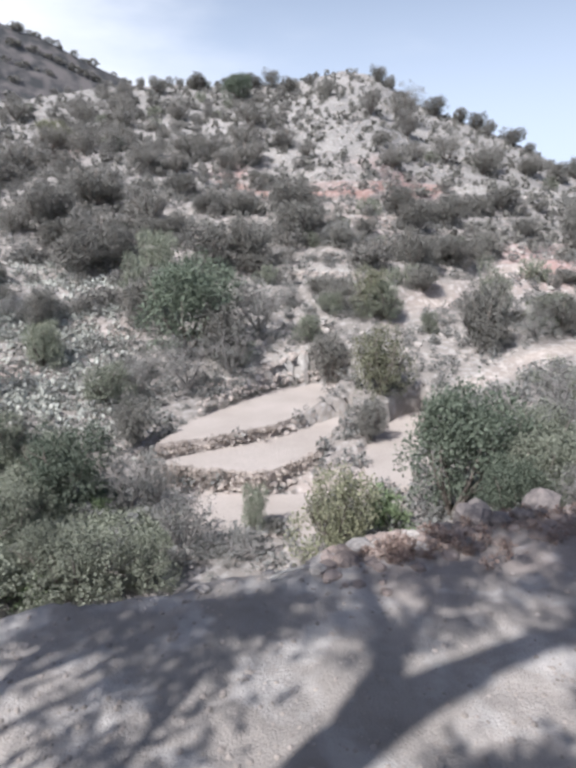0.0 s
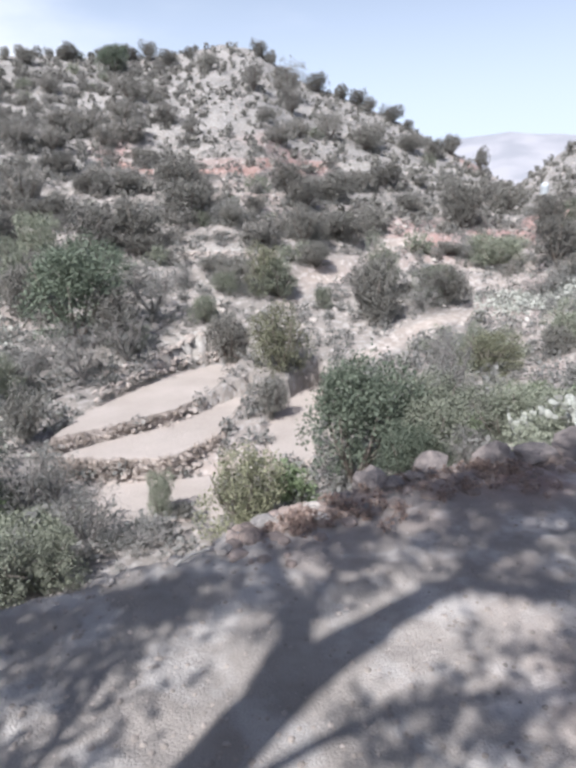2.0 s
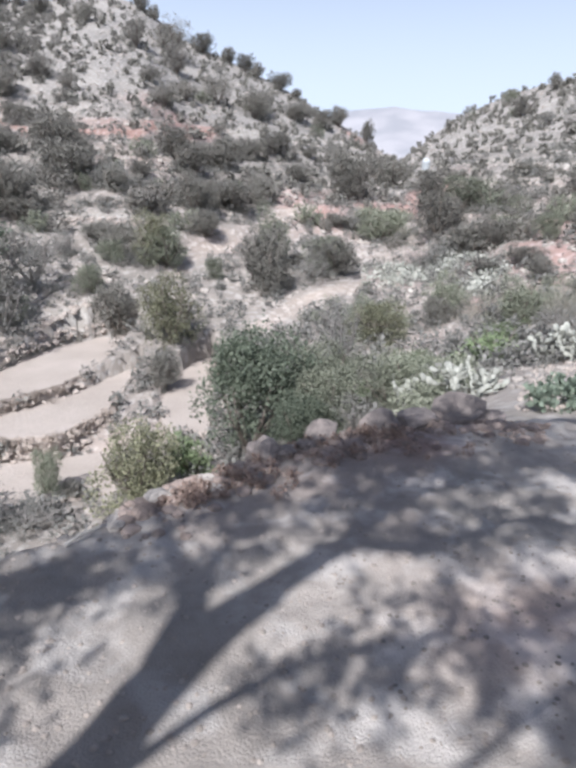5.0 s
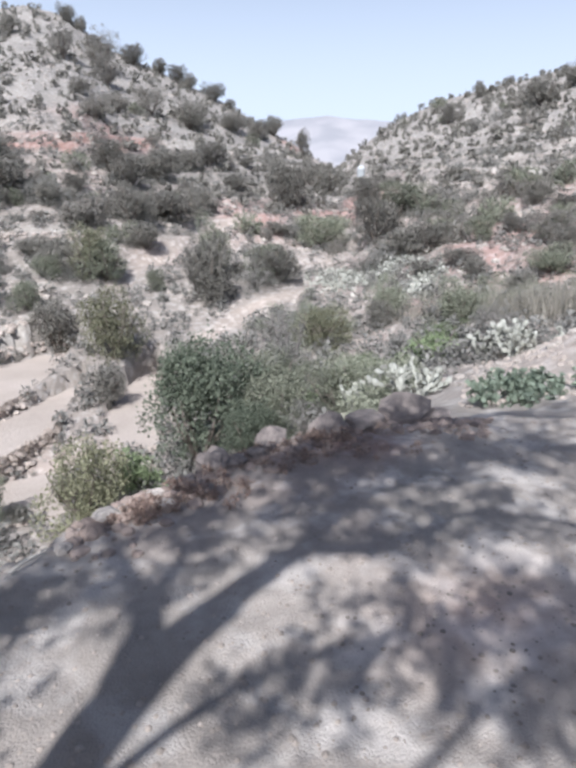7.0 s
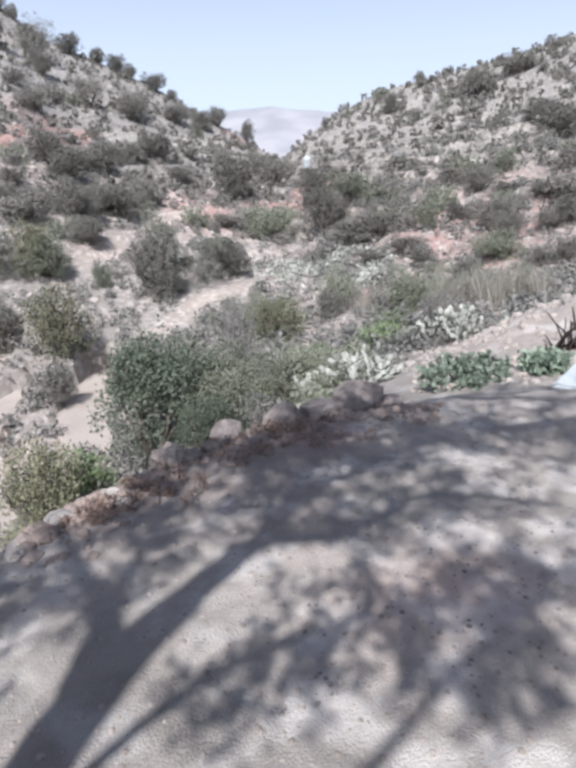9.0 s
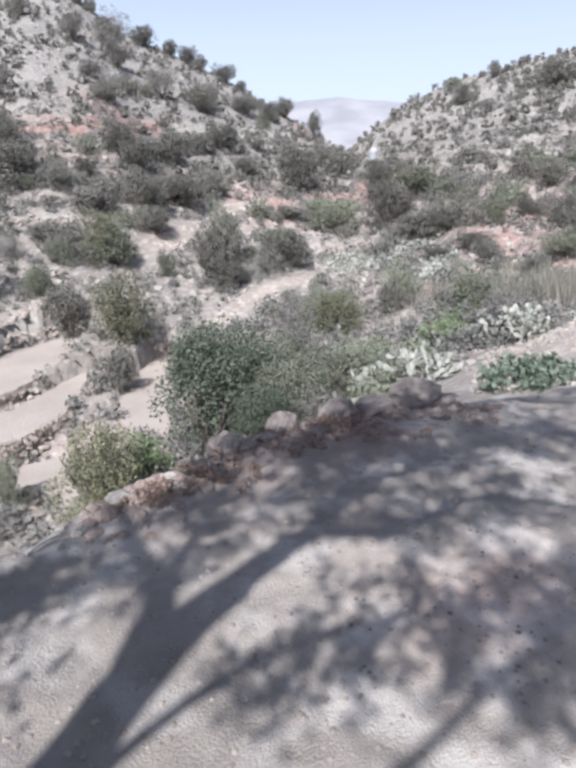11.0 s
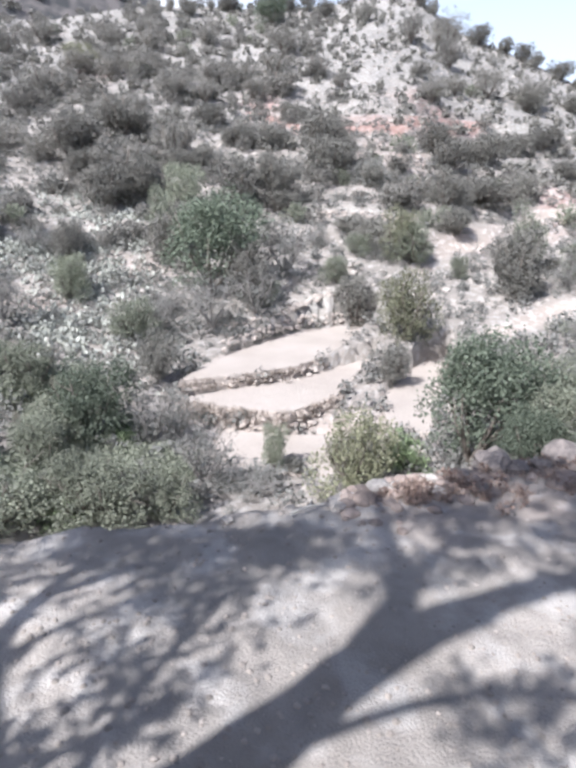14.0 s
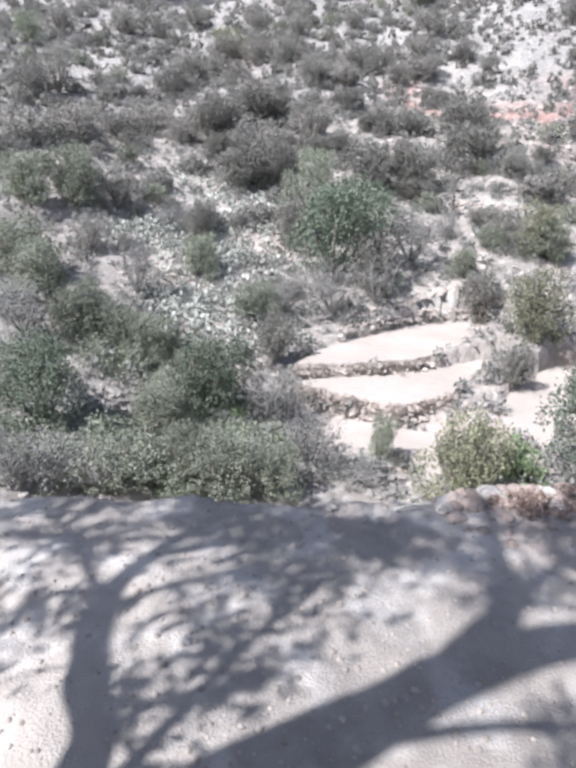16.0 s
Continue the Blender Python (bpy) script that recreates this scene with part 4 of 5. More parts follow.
def boulder(az, r, size, flat, dark, label):
    x, y = r * math.sin(radians(az)), r * math.cos(radians(az))
    ob = tagged(new("boulder", (DARK_ROCKS if dark else ROCKS)[rng.integers(6)]), label, "rock", "rocks along the bank's edge")
    ob.matrix_world = Matrix.LocRotScale((x, y, land_at(x, y) + size * flat * 0.22), Euler((rng.uniform(-0.2, 0.2), rng.uniform(-0.2, 0.2), rng.uniform(0, 6))), (size, size * 0.8, size * flat))
    return ob


for az, r, size, flat in [(7.8, 4.95, 0.3, 0.5), (9.8, 5.05, 0.2, 0.5), (12.6, 5.3, 0.2, 0.6), (13.6, 5.0, 0.24, 0.5), (3, 4.5, 0.16, 0.6), (-2, 4.35, 0.12, 0.6), (-9, 4.2, 0.13, 0.5)]:
    boulder(az, r, size, flat, False, "pale broken boulder on the edge of the bank")
for az, r, size, flat in [(16, 5.75, 0.36, 0.5), (18.6, 5.9, 0.46, 0.6), (21, 5.85, 0.28, 0.6), (23, 6.0, 0.24, 0.5), (24.6, 6.3, 0.5, 0.5), (27.5, 6.5, 0.4, 0.5), (30.5, 6.8, 0.6, 0.5), (34, 7.2, 0.6, 0.4), (38, 7.7, 0.85, 0.32), (41, 7.8, 0.5, 0.25)]:
    boulder(az, r, size, flat, True, "dark weathered boulder on the edge of the bank")

# ---- the tree behind the onlooker, whose shade lies on the bank ----
COT = 1 / math.tan(radians(SUN_EL))
AWAY = Vector((-math.sin(radians(SUN_AZ)), -math.cos(radians(SUN_AZ))))


def lifted(x, y, h):
    """The point at height h whose shade falls at x, y."""
    return Vector((x - AWAY.x * COT * h, y - AWAY.y * COT * h, h - 0.1))


def limb_path(line, h0, rise):
    pts, h = [], h0
    for k, (x, y) in enumerate(line):
        if k:
            h += rise * math.hypot(x - line[k - 1][0], y - line[k - 1][1])
        pts.append((x, y, h))
    return pts


def limb(name, parent, line, h0, rise, thick, thin, label=""):
    pts = limb_path(line, h0, rise)
    fine = []
    for k in range(len(pts) - 1):
        p0, p1, p2, p3 = (Vector(pts[min(max(k + j, 0), len(pts) - 1)]) for j in (-1, 0, 1, 2))
        for q in range(4):
            t = q / 4
            fine.append(0.5 * (2 * p1 + (p2 - p0) * t + (2 * p0 - 5 * p1 + 4 * p2 - p3) * t * t + (3 * p1 - p0 - 3 * p2 + p3) * t**3))
    fine.append(Vector(pts[-1]))
    n = len(fine) - 1
    verts, faces = [], []
    tube(verts, faces, [lifted(*p) for p in fine], [thick + (thin - thick) * (k / n) for k in range(n + 1)], 10)
    ob = new(name, raw_mesh(name, verts, faces, BARK))
    ob.parent = parent
    tagged(ob, label)
    return fine


def shade_tree(limbs, twigs, sprays, seed, label):
    """limbs: name, line of shade on the ground, height and rise, radii; twigs: limb, count, reach, leaves each;
    sprays: leafy tufts by where their shade falls, its half-widths along x and y, and their count."""
    rng = np.random.default_rng(seed)
    ob = thing("shade_tree", label, "tree", "shade trees")
    lines = [limb(n, ob, line, h0, rise, a, b) for n, line, h0, rise, a, b in limbs]
    verts, faces, leaves = [], [], []
    for which, first, count, reach, per in twigs:
        fine = lines[which]
        for _ in range(count):
            k = int(rng.uniform(first, 1.0) * (len(fine) - 2))
            s = fine[k]
            d = (fine[k + 1] - fine[k]).to_2d().normalized()
            a = rng.normal() * 1.0
            d = Vector((d.x * math.cos(a) - d.y * math.sin(a), d.x * math.sin(a) + d.y * math.cos(a)))
            length = reach * rng.uniform(0.5, 1.2)
            e = Vector((s.x + d.x * length, s.y + d.y * length, s.z + rng.uniform(-0.1, 0.9) * length))
            m = s.lerp(e, 0.5) + Vector((rng.normal() * 0.06, rng.normal() * 0.06, rng.normal() * 0.05))
            tube(verts, faces, [lifted(*s), lifted(*m), lifted(*e)], [0.018, 0.011, 0.005], 4)
            for _ in range(per):
                t = rng.uniform(0.25, 1.05)
                c = lifted(*(s.lerp(m, t * 2) if t < 0.5 else m.lerp(e, t * 2 - 1)))
                leaves.append(np.array(c) + rng.normal(size=(6, 3)) * 0.085)
    tips = [p for fine in lines for p in fine[len(fine) // 3:]]
    for x, y, wide, deep, count in sprays:
        for _ in range(count):
            p = Vector((x + rng.uniform(-1, 1) * wide, y + rng.uniform(-1, 1) * deep))
            s = min(tips, key=lambda q: (q.to_2d() - p).length)
            e = Vector((p.x, p.y, s.z + rng.uniform(-0.1, 0.5)))
            m = s.lerp(e, 0.55) + Vector(rng.normal(size=3) * 0.07)
            tube(verts, faces, [lifted(*s), lifted(*m), lifted(*e)], [0.014, 0.009, 0.004], 4)
            tuft = rng.uniform(0.05, 0.11)
            leaves.append(np.array(lifted(*e)) + rng.normal(size=(int(rng.integers(14, 34)), 3)) * (tuft * 1.5, tuft, tuft))
    w = new("twigs", raw_mesh("twigs", verts, faces, BARK))
    w.parent = ob
    lv, lf = leaf_quads(np.concatenate(leaves), 0.06, rng)
    c = new("crown", raw_mesh("crown", lv, lf, LEAF["olive"], False))
    c.parent = ob
    return ob


UP = 1 / COT
shade_tree(
    [
        ("trunk", [(-3.1, -0.75), (-1.9, 0.5), (-0.5, 1.86), (-0.08, 2.26), (0.36, 2.7), (0.75, 3.01), (1.16, 3.27)], 0.0, UP, 0.215, 0.155),
        ("limb", [(1.0, 3.2), (1.67, 3.55), (2.1, 3.72), (2.74, 4.33), (3.38, 5.01), (3.96, 5.69)], 6.4, 0.5, 0.13, 0.035),
        ("limb", [(1.3, 3.38), (1.96, 3.63), (2.43, 3.42), (2.89, 3.41), (3.39, 3.5), (3.88, 3.31), (4.4, 2.8)], 6.7, 0.3, 0.075, 0.03),
        ("limb", [(0.4, 2.85), (0.62, 3.2), (0.67, 3.54), (0.63, 4.07), (0.6, 4.8)], 5.7, 0.7, 0.14, 0.04),
        ("limb", [(0.66, 3.4), (1.07, 3.99), (1.41, 4.4), (1.66, 4.87)], 6.1, 0.6, 0.05, 0.02),
        ("limb", [(-0.4, 2.1), (0.0, 2.18), (0.55, 2.42), (0.81, 2.5), (1.11, 2.59), (1.44, 2.6), (1.91, 2.56), (2.33, 2.4)], 4.5, 0.6, 0.045, 0.018),
        ("limb", [(2.5, 4.1), (3.3, 4.2), (4.2, 4.4), (5.1, 4.4)], 7.2, 0.4, 0.045, 0.018),
        ("limb", [(-1.3, 1.2), (-0.2, 1.2), (1.0, 1.5), (1.9, 1.75), (2.8, 1.95), (3.7, 2.0)], 3.5, 0.9, 0.05, 0.02),
        ("limb", [(3.0, 4.6), (3.8, 5.3), (4.7, 5.6), (5.7, 5.5)], 7.3, 0.4, 0.05, 0.02),
        ("limb", [(2.0, 3.7), (2.3, 4.1), (2.5, 4.7), (2.6, 5.3)], 7.0, 0.5, 0.045, 0.018),
        # three unseen limbs, added to carry foliage that blocks skylight from the bank
        ("limb", [(-1.9, 0.5), (-0.6, 0.3), (0.8, 0.0), (2.2, -0.2), (3.6, -0.6)], 2.7, 0.9, 0.09, 0.02),
        ("limb", [(-2.3, 0.1), (-1.8, -0.8), (-0.8, -2.0), (0.6, -3.0)], 2.2, 1.2, 0.08, 0.02),
        ("limb", [(-2.6, -0.2), (-3.6, -0.6), (-4.6, -1.4), (-5.4, -2.4)], 1.8, 1.2, 0.08, 0.02),
    ],
    [(1, 0.35, 40, 0.8, 3), (2, 0.3, 30, 0.5, 2), (3, 0.3, 24, 0.6, 2), (4, 0.2, 18, 0.5, 2), (5, 0.3, 20, 0.45, 2), (6, 0.2, 45, 1.1, 4), (7, 0.68, 26, 0.7, 4), (8, 0.1, 50, 1.1, 5), (9, 0.1, 30, 0.9, 4)],
    # the last four sprays are unseen overhead foliage, added to cut skylight
    [(4.2, 4.8, 1.5, 0.9, 100), (2.9, 5.0, 0.9, 0.8, 60), (5.6, 4.2, 1.1, 1.0, 56), (1.5, 4.2, 0.6, 0.6, 34), (0.3, 4.1, 0.6, 0.45, 20), (1.9, 5.3, 0.6, 0.35, 24), (3.4, 3.3, 0.9, 0.4, 24), (2.3, 2.4, 0.8, 0.28, 26), (2.5, 1.75, 0.5, 0.35, 22), (0.0, 3.9, 0.4, 0.2, 10), (0.85, 3.6, 0.3, 0.25, 7), (1.3, 2.25, 0.5, 0.25, 12), (3.6, 2.4, 0.8, 0.6, 26), (2.1, 3.0, 0.3, 0.2, 6), (7.0, 4.5, 1.2, 1.5, 50), (2.0, -0.5, 2.4, 1.1, 330), (-0.3, -1.6, 1.8, 1.3, 330), (-4.0, -1.0, 1.6, 1.4, 260), (4.6, -0.6, 1.2, 1.2, 130)],
    21, "leaning argan tree whose shade falls over the bank",
)
shade_tree(
    [
        ("trunk", [(-2.3, -0.9), (-1.6, 0.4), (-1.3, 1.63), (-1.53, 2.06), (-1.71, 2.41), (-1.79, 2.74), (-1.67, 3.21), (-1.53, 3.7), (-1.42, 4.2)], 0.0, UP, 0.125, 0.04),
        ("limb", [(-1.78, 2.65), (-2.05, 2.63), (-2.31, 2.28), (-2.6, 1.9)], 4.4, 0.5, 0.035, 0.018),
        ("limb", [(-1.7, 3.1), (-1.2, 3.5), (-0.6, 3.7), (-0.1, 3.8)], 5.0, 0.5, 0.045, 0.018),
        ("limb", [(-1.35, 1.7), (-1.1, 2.05), (-0.75, 2.3), (-0.4, 2.7)], 3.3, 0.9, 0.03, 0.012),
        ("limb", [(-1.75, 2.6), (-1.3, 3.0), (-0.9, 3.2), (-0.5, 3.2)], 4.3, 0.7, 0.03, 0.015),
        ("limb", [(-1.4, 1.2), (-1.15, 1.6), (-0.95, 2.1), (-0.75, 2.7), (-0.4, 3.4)], 3.0, 0.8, 0.045, 0.02),
        ("limb", [(-1.75, 2.6), (-2.3, 3.1), (-2.8, 3.4), (-3.4, 3.6)], 4.3, 0.6, 0.035, 0.015),
    ],
    [(0, 0.8, 30, 0.7, 4), (1, 0.4, 10, 0.5, 2), (2, 0.2, 26, 0.7, 3), (3, 0.1, 12, 0.4, 2), (4, 0.3, 18, 0.5, 2), (5, 0.1, 22, 0.6, 2), (6, 0.1, 18, 0.7, 2)],
    [(-1.3, 3.9, 0.6, 0.3, 30), (-1.9, 3.3, 0.5, 0.5, 12), (-2.0, 2.3, 0.4, 0.4, 8), (-0.4, 4.0, 0.5, 0.35, 16), (-0.95, 3.0, 0.5, 0.4, 8), (-1.05, 2.3, 0.35, 0.2, 5), (-2.7, 3.5, 0.6, 0.5, 16), (-2.3, 2.9, 0.5, 0.5, 8)],
    22, "slim argan tree whose shade falls over the bank",
)

# ---- prickly pears ----


def pad_mesh():
    bm = bmesh.new()
    bmesh.ops.create_uvsphere(bm, u_segments=8, v_segments=5, radius=0.5)
    for v in bm.verts:
        z = v.co.z + 0.5
        v.co = Vector((v.co.x * 0.72 * (0.75 + 0.45 * z), v.co.y * 0.13, z))
    m = bpy.data.meshes.new("pad")
    bm.to_mesh(m)
    bm.free()
    m.materials.append(PAD)
    m.polygons.foreach_set("use_smooth", np.ones(len(m.polygons), bool))
    return m


PADS = pad_mesh()


def prickly_pear(x, y, tall, wide, size, seed, label):
    """A cactus of flat pads that grow from one another."""
    g = np.random.default_rng(seed)
    ob = thing("prickly_pear", label, "cactus", "prickly pears")
    ob.location = (x, y, land_at(x, y) - 0.05)
    stack = []
    for _ in range(max(4, int(wide * 8))):
        p = Vector((g.uniform(-wide / 2, wide / 2), g.uniform(-wide / 3, wide / 3), 0))
        stack.append((p, Euler((g.normal() * 0.35, g.normal() * 0.4, g.uniform(0, 6.28))).to_matrix(), 0))
    while stack:
        p, turn, level = stack.pop()
        s = size * g.uniform(0.75, 1.2)
        pad = new("pad", PADS)
        pad.parent = ob
        pad.matrix_local = Matrix.Translation(p) @ (turn @ Matrix.Scale(s, 3)).to_4x4()
        tip = p + turn @ Vector((0, 0, s * 0.92))
        if tip.z < tall * g.uniform(0.7, 1.05) and level < 5:
            for _ in range(2 if g.random() < 0.6 else 1):
                nt = turn @ Euler((g.normal() * 0.45, g.normal() * 0.55, g.normal() * 0.8)).to_matrix()
                if (nt @ Vector((0, 0, 1))).z > 0.1:
                    stack.append((tip + turn @ Vector((g.normal() * s * 0.15, 0, -0.03)), nt, level + 1))
    return ob


for k, (x, y, tall, wide) in enumerate([(10.2, 15.4, 0.9, 1.3), (9.8, 12.2, 0.95, 1.6), (13.5, 12.7, 1.5, 1.9), (14.2, 13.6, 1.0, 1.6)]):
    prickly_pear(x, y, tall, wide, 0.22, 300 + k, "pale grey-green prickly pear cactus beyond the bank")


def pad_shapes(seed):
    g = np.random.default_rng(seed)
    src = [np.array(v.co) for v in PADS.vertices]
    faces = [p.vertices[:] for p in PADS.polygons]
    tri = []
    for f in faces:
        tri += [(f[0], f[k], f[k + 1]) for k in range(1, len(f) - 1)]
    shapes = []
    for _ in range(6):
        vs, fs, n = [], [], 0
        for _ in range(5):
            m = np.array(Euler((g.normal() * 0.6, g.normal() * 0.6, g.uniform(0, 6.28))).to_matrix())
            vs.append(np.array(src) @ m.T * g.uniform(0.6, 1.1) + np.array((g.normal() * 0.5, g.normal() * 0.5, abs(g.normal()) * 0.6)))
            fs.append(np.array(tri) + n)
            n += len(src)
        shapes.append((np.concatenate(vs), np.concatenate(fs)))
    return shapes


scatter("prickly_pear_thicket", "thicket of pale prickly pear cactus on the slope", "cactus", 2700, patch_spots([(-13.8, 46.3, 4.0, 4.6), (-10.6, 31.3, 3.0, 4.6), (-17.0, 39.9, 3.6, 3.2), (-17.6, 49.9, 5.3, 3.0), (-13.9, 31.0, 2.4, 3.0), (-13.5, 38.5, 3.0, 3.0), (24.4, 40.8, 2.0, 3.9), (27.0, 38.7, 2.5, 2.0), (25.5, 32.4, 1.0, 2.3), (-20.2, 39.2, 3.3, 2.2)]), lambda g: g.uniform(0.15, 0.32), pad_shapes(9), PAD, 12, 1.0)
for ring, top, drop, count, seed in ((FIELDS[0][0][:6], -7.6, 0.75, 420, 13), (FIELDS[1][0][:5], -7.0, 0.5, 320, 25), (FIELDS[1][0][5:], -6.5, 0.6, 300, 26), (FIELDS[0][0][:6], -7.6, 0.1, 120, 27)):
    level = top - 0.1 - drop * np.random.default_rng(seed).random(count)
    scatter("wall_weeds", "dry brownish weeds hanging over a terrace wall", "weeds", count, edge_spots([ring]), lambda g: 0.14 + 0.36 * g.random() ** 2, tuft_shapes(400, 60, 0.11), LEAF["brown"] if seed != 26 else LEAF["dark"], seed, 0.8, level)
scatter("undergrowth", "dense green and grey undergrowth in the gully", "shrubs", 1150, patch_spots([(-8.1, 19.2, 2.3, 2.7), (-6.0, 19.8, 1.8, 1.6), (-12.0, 25.1, 1.4, 1.6), (-9.1, 18.2, 3.1, 2.7), (-11.9, 15.5, 1.3, 1.9), (-15.0, 24.6, 1.5, 2.0), (11.4, 25.2, 2.4, 3.2), (16.5, 32.1, 2.3, 3.7), (24.9, 25.4, 2.9, 3.2), (11.2, 15.9, 0.8, 3.8)]), lambda g: g.uniform(0.5, 1.3), tuft_shapes(500, 130, 0.06), LEAF["olive"], 14, 1.0)
scatter("green_undergrowth", "fresh green undergrowth in the gully", "shrubs", 640, patch_spots([(-9.0, 18.9, 1.2, 1.2), (-7.6, 23.0, 0.5, 0.9), (8.6, 22.3, 1.1, 1.7), (10.6, 23.8, 1.0, 1.5), (17.5, 20.9, 1.0, 3.3), (13.7, 21.9, 0.8, 1.7), (9.1, 23.5, 0.7, 1.0), (-9.3, 19.3, 2.0, 2.0), (-7.9, 23.0, 0.5, 0.7)]), lambda g: g.uniform(0.4, 1.0), tuft_shapes(520, 120, 0.06), LEAF["lime"], 15, 0.9)
scatter("dry_grass", "tufts of reddish dry grass on the bank's broken edge", "grass", 170, patch_spots([(1.4, 5.0, 0.4, 0.3), (2.5, 5.3, 0.6, 0.3), (3.5, 5.4, 0.5, 0.4), (3.2, 5.7, 0.4, 0.3), (0.9, 4.8, 0.3, 0.2)]), lambda g: g.uniform(0.05, 0.2), tuft_shapes(540, 40, 0.14), RUSTY, 16, 1.0)

# ---- small things beyond the bank ----


def leafy_patch(x, y, wide, label, seed):
    """A low plant with broad leaves on short stalks."""
    g = np.random.default_rng(seed)
    ob = thing("ground_plant", label, "plant", "ground plants")
    ob.location = (x, y, land_at(x, y))
    verts, faces = [], []
    pts = []
    for _ in range(130):
        a, q = g.uniform(0, 6.28), wide / 2 * g.random() ** 0.6
        p = Vector((q * math.cos(a), q * math.sin(a) * 0.7, g.uniform(0.1, 0.34) * (1 - 0.5 * q / wide)))
        tube(verts, faces, [(p.x * 0.9, p.y * 0.9, -0.03), p], [0.006, 0.004], 3)
        pts.append(p)
    s = tagged(new("stalks", raw_mesh("stalks", verts, faces, LEAF["broad"])), kind="stuff")
    s.parent = ob
    lv, lf = leaf_quads(np.repeat(np.array(pts), 8, 0) + g.normal(size=(len(pts) * 8, 3)) * 0.06, 0.08, g, 1.3)
    c = tagged(new("leaves", raw_mesh("leaves", lv, lf, LEAF["broad"], False)), kind="stuff")
    c.parent = ob
    return ob


leafy_patch(7.35, 6.6, 1.75, "low broad-leaved green plant on the bank", 31)
leafy_patch(8.6, 6.1, 1.0, "low broad-leaved green plant beside a pale slab", 32)


def slab(x, y):
    bm = bmesh.new()
    bmesh.ops.create_cube(bm, size=1.0)
    bmesh.ops.scale(bm, vec=(1.2, 0.6, 0.12), verts=bm.verts[:])
    bmesh.ops.bevel(bm, geom=bm.edges[:], offset=0.04, segments=2, affect="EDGES")
    m = bpy.data.meshes.new("stone_slab")
    bm.to_mesh(m)
    bm.free()
    m.materials.append(LIMEWASH)
    ob = tagged(new("stone_slab", m), "flat whitish slab lying on the bank", "slab")
    ob.matrix_world = pose(x, y, land_at(x, y) + 0.06, 2, -3, 20)
    return ob


slab(8.3, 5.15)


def dead_wood(x, y):
    """A snag of dark broken branches."""
    g = np.random.default_rng(41)
    ob = thing("dead_branches", "dark brown heap of dead broken branches", "branches")
    ob.location = (x, y, land_at(x, y))
    for k in range(22):
        a = g.uniform(0, 6.28)
        tip = Vector((math.cos(a) * g.uniform(0.3, 0.9), math.sin(a) * 0.5, g.uniform(0.08, 0.75)))
        thick = g.uniform(0.018, 0.05)
        root = Vector((g.normal() * 0.2, g.normal() * 0.2, -0.05))
        verts, faces = [], []
        tube(verts, faces, [root, root.lerp(tip, 0.5) + Vector(g.normal(size=3) * 0.07), tip], [q * thick for q in (1.0, 0.75, 0.35)], 6)
        b = new("branch", raw_mesh("branch", verts, faces, DEAD))
        b.parent = ob
    return ob


DEAD = bark_material("dead_wood", (0.02, 0.014, 0.012), (0.06, 0.042, 0.034))
dead_wood(10.0, 6.65)


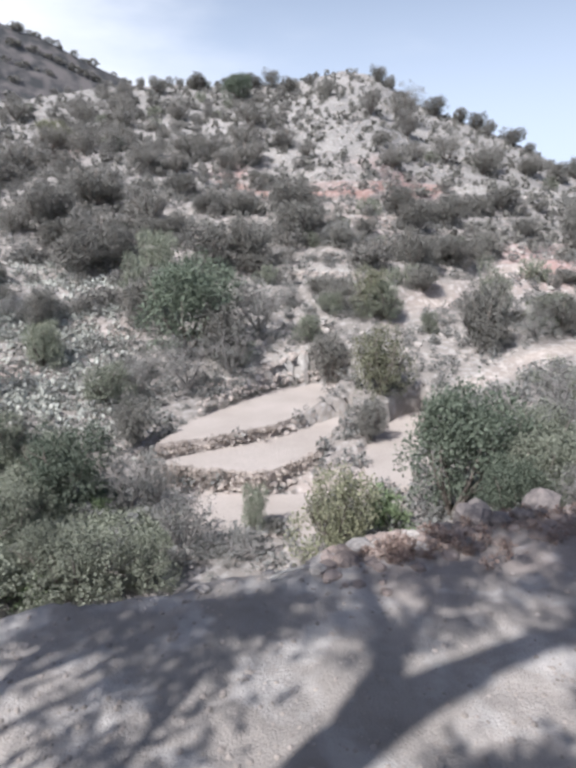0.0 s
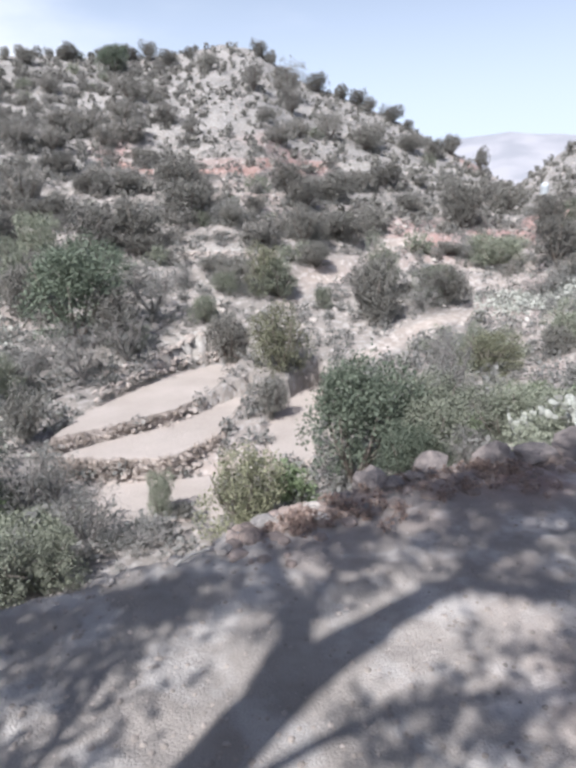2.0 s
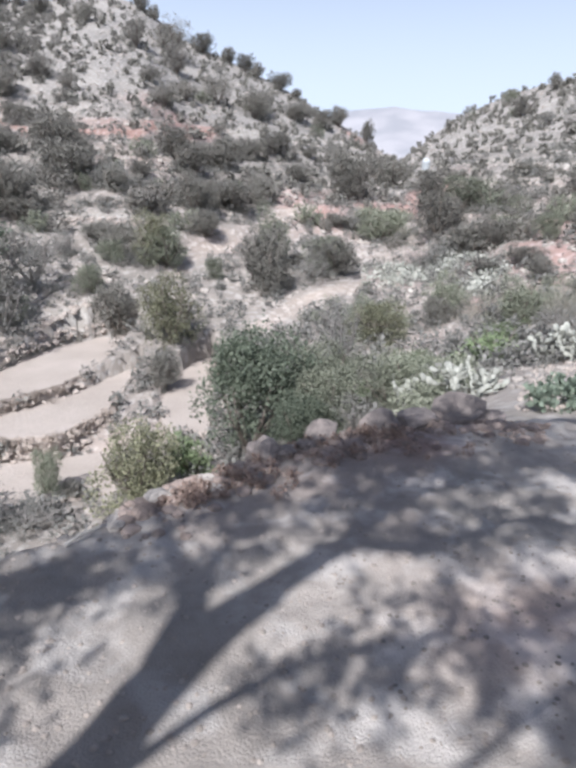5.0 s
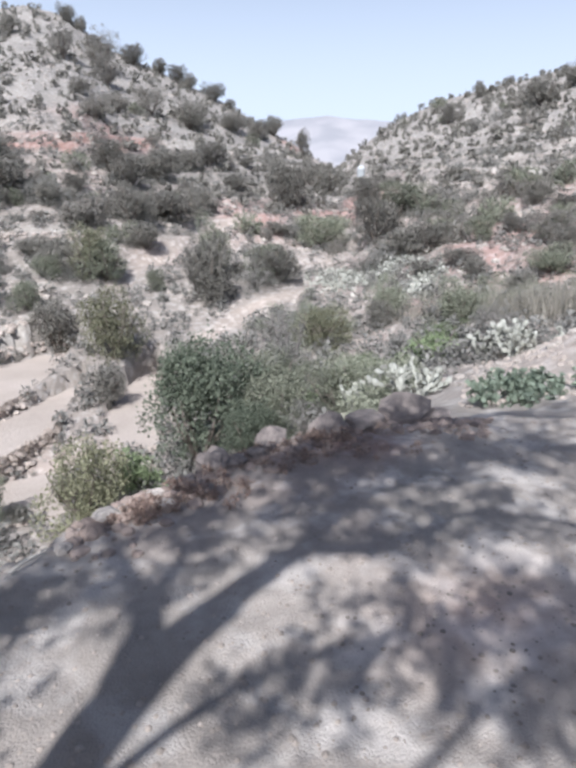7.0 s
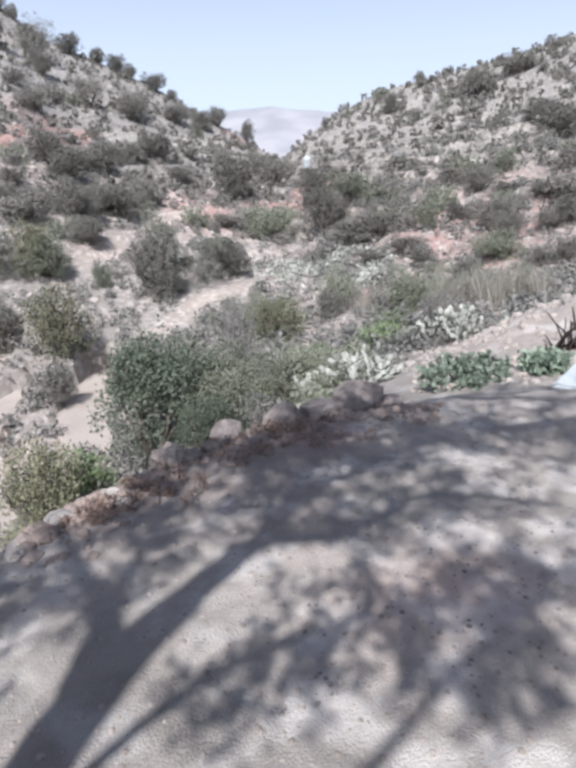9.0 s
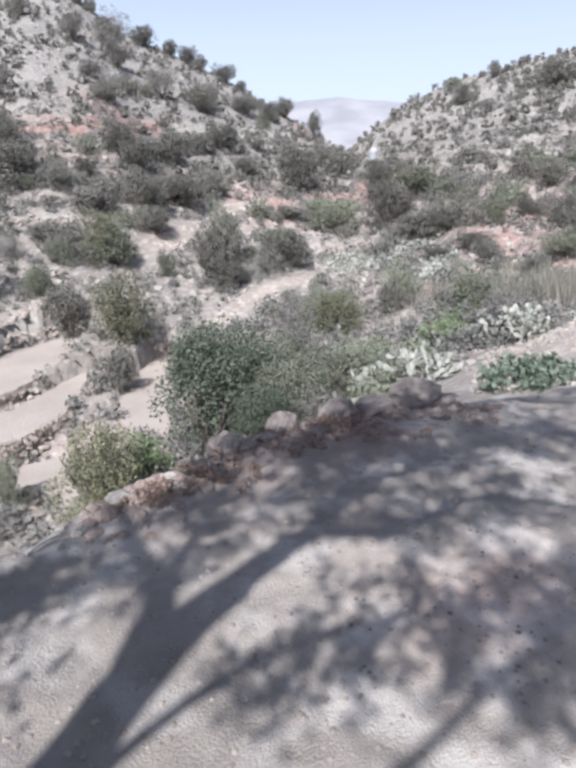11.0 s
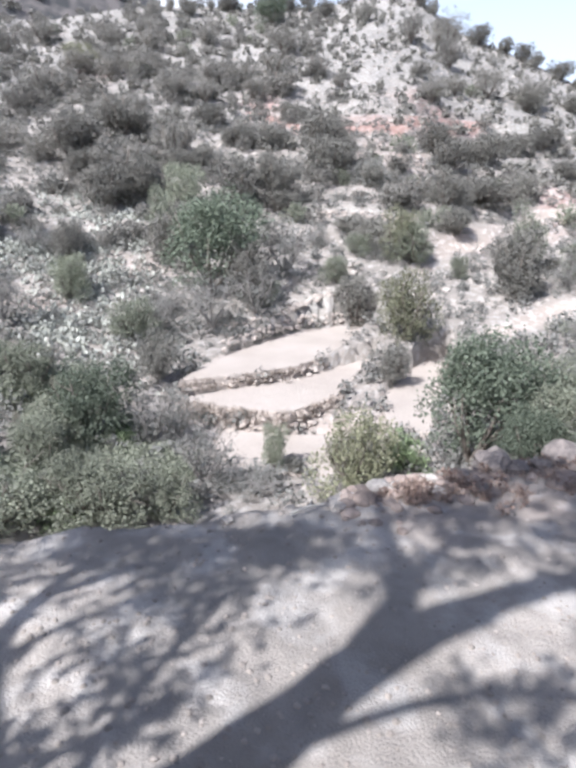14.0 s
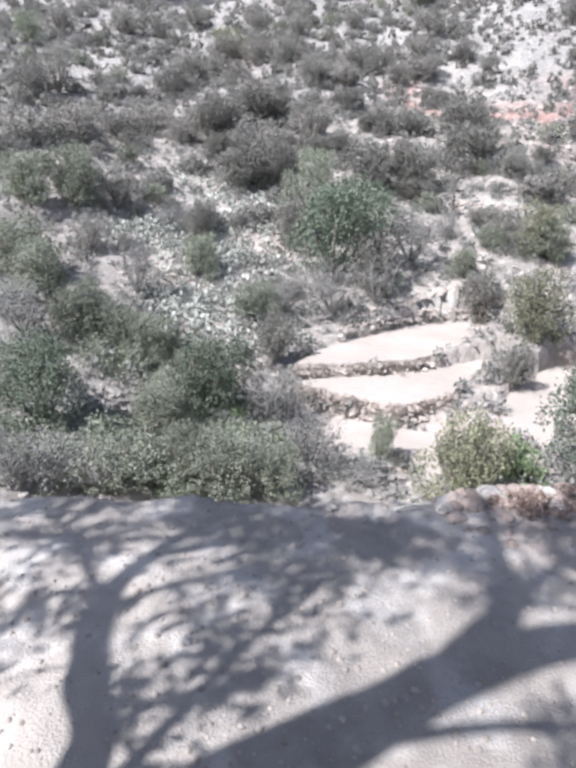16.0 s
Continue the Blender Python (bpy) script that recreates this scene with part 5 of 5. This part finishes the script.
def water_tank(x, y):
    """A small whitewashed tank with a domed lid."""
    ob = thing("water_tank", "small whitewashed water tank among the trees", "tank")
    ob.location = (x, y, land_at(x, y) + 0.55)
    bm = bmesh.new()
    bmesh.ops.create_cone(bm, cap_ends=True, segments=16, radius1=0.6, radius2=0.6, depth=1.2)
    part("tank_body", bm, LIMEWASH, ob)
    bm = bmesh.new()
    bmesh.ops.create_uvsphere(bm, u_segments=16, v_segments=8, radius=0.6)
    bmesh.ops.delete(bm, geom=[v for v in bm.verts if v.co.z < -0.01], context="VERTS")
    lid = part("tank_lid", bm, LIMEWASH, ob)
    lid.location = (0, 0, 0.6)
    bm = bmesh.new()
    bmesh.ops.create_cone(bm, cap_ends=True, segments=12, radius1=0.5, radius2=0.5, depth=1.4)
    base = part("plinth", bm, STONE, ob)
    base.location = (0, 0, -1.0)
    return ob


water_tank(53.3, 84.6)


def reed_shapes(seed):
    shapes = []
    for k in range(5):
        g = np.random.default_rng(seed + k)
        vs, fs = [], []
        for b in range(26):
            x, y = g.normal() * 0.3, g.normal() * 0.3
            a, tall, lean = g.uniform(0, 6.28), g.uniform(0.6, 1.3), g.normal(size=2) * 0.3
            w = np.array((math.cos(a), math.sin(a))) * 0.012
            vs += [(x - w[0], y - w[1], -0.05), (x + w[0], y + w[1], -0.05), (x + lean[0] + w[0] * 0.4, y + lean[1] + w[1] * 0.4, tall), (x + lean[0] - w[0] * 0.4, y + lean[1] - w[1] * 0.4, tall)]
            fs.append((4 * b, 4 * b + 1, 4 * b + 2, 4 * b + 3))
        shapes.append((np.array(vs), np.array(fs)))
    return shapes


scatter("reeds", "tall pale dry reeds on the far side of the bank", "reeds", 60, patch_spots([(22.5, 22.9, 1.6, 1.2), (22.2, 20.1, 1.6, 1.2), (22.2, 18.2, 1.6, 1.2), (22.6, 26.8, 1.6, 1.2)]), lambda g: g.uniform(0.8, 1.5), reed_shapes(700), STRAW, 19, 1.0)


def fallen_branch(x, y, turn):
    """A short bleached branch with two stubs."""
    ob = thing("fallen_branch", "short bleached dead branch on the bank's edge", "branch")
    ob.matrix_world = pose(x, y, land_at(x, y) + 0.04, 0, 0, turn)
    for name, line, a, b in (("stem", [(-0.14, 0, 0.0), (0.0, 0.02, 0.03), (0.15, -0.02, 0.05)], 0.016, 0.01), ("stub", [(0.03, 0.01, 0.033), (0.09, 0.07, 0.07)], 0.009, 0.005), ("stub", [(0.1, 0.0, 0.045), (0.14, -0.06, 0.08)], 0.008, 0.004)):
        verts, faces = [], []
        tube(verts, faces, line, [a + (b - a) * k / (len(line) - 1) for k in range(len(line))], 7)
        p = new(name, raw_mesh(name, verts, faces, BLEACHED))
        p.parent = ob
    return ob


BLEACHED = bark_material("bleached_wood", (0.42, 0.39, 0.35), (0.6, 0.57, 0.52))
fallen_branch(-0.02, 4.3, 25)
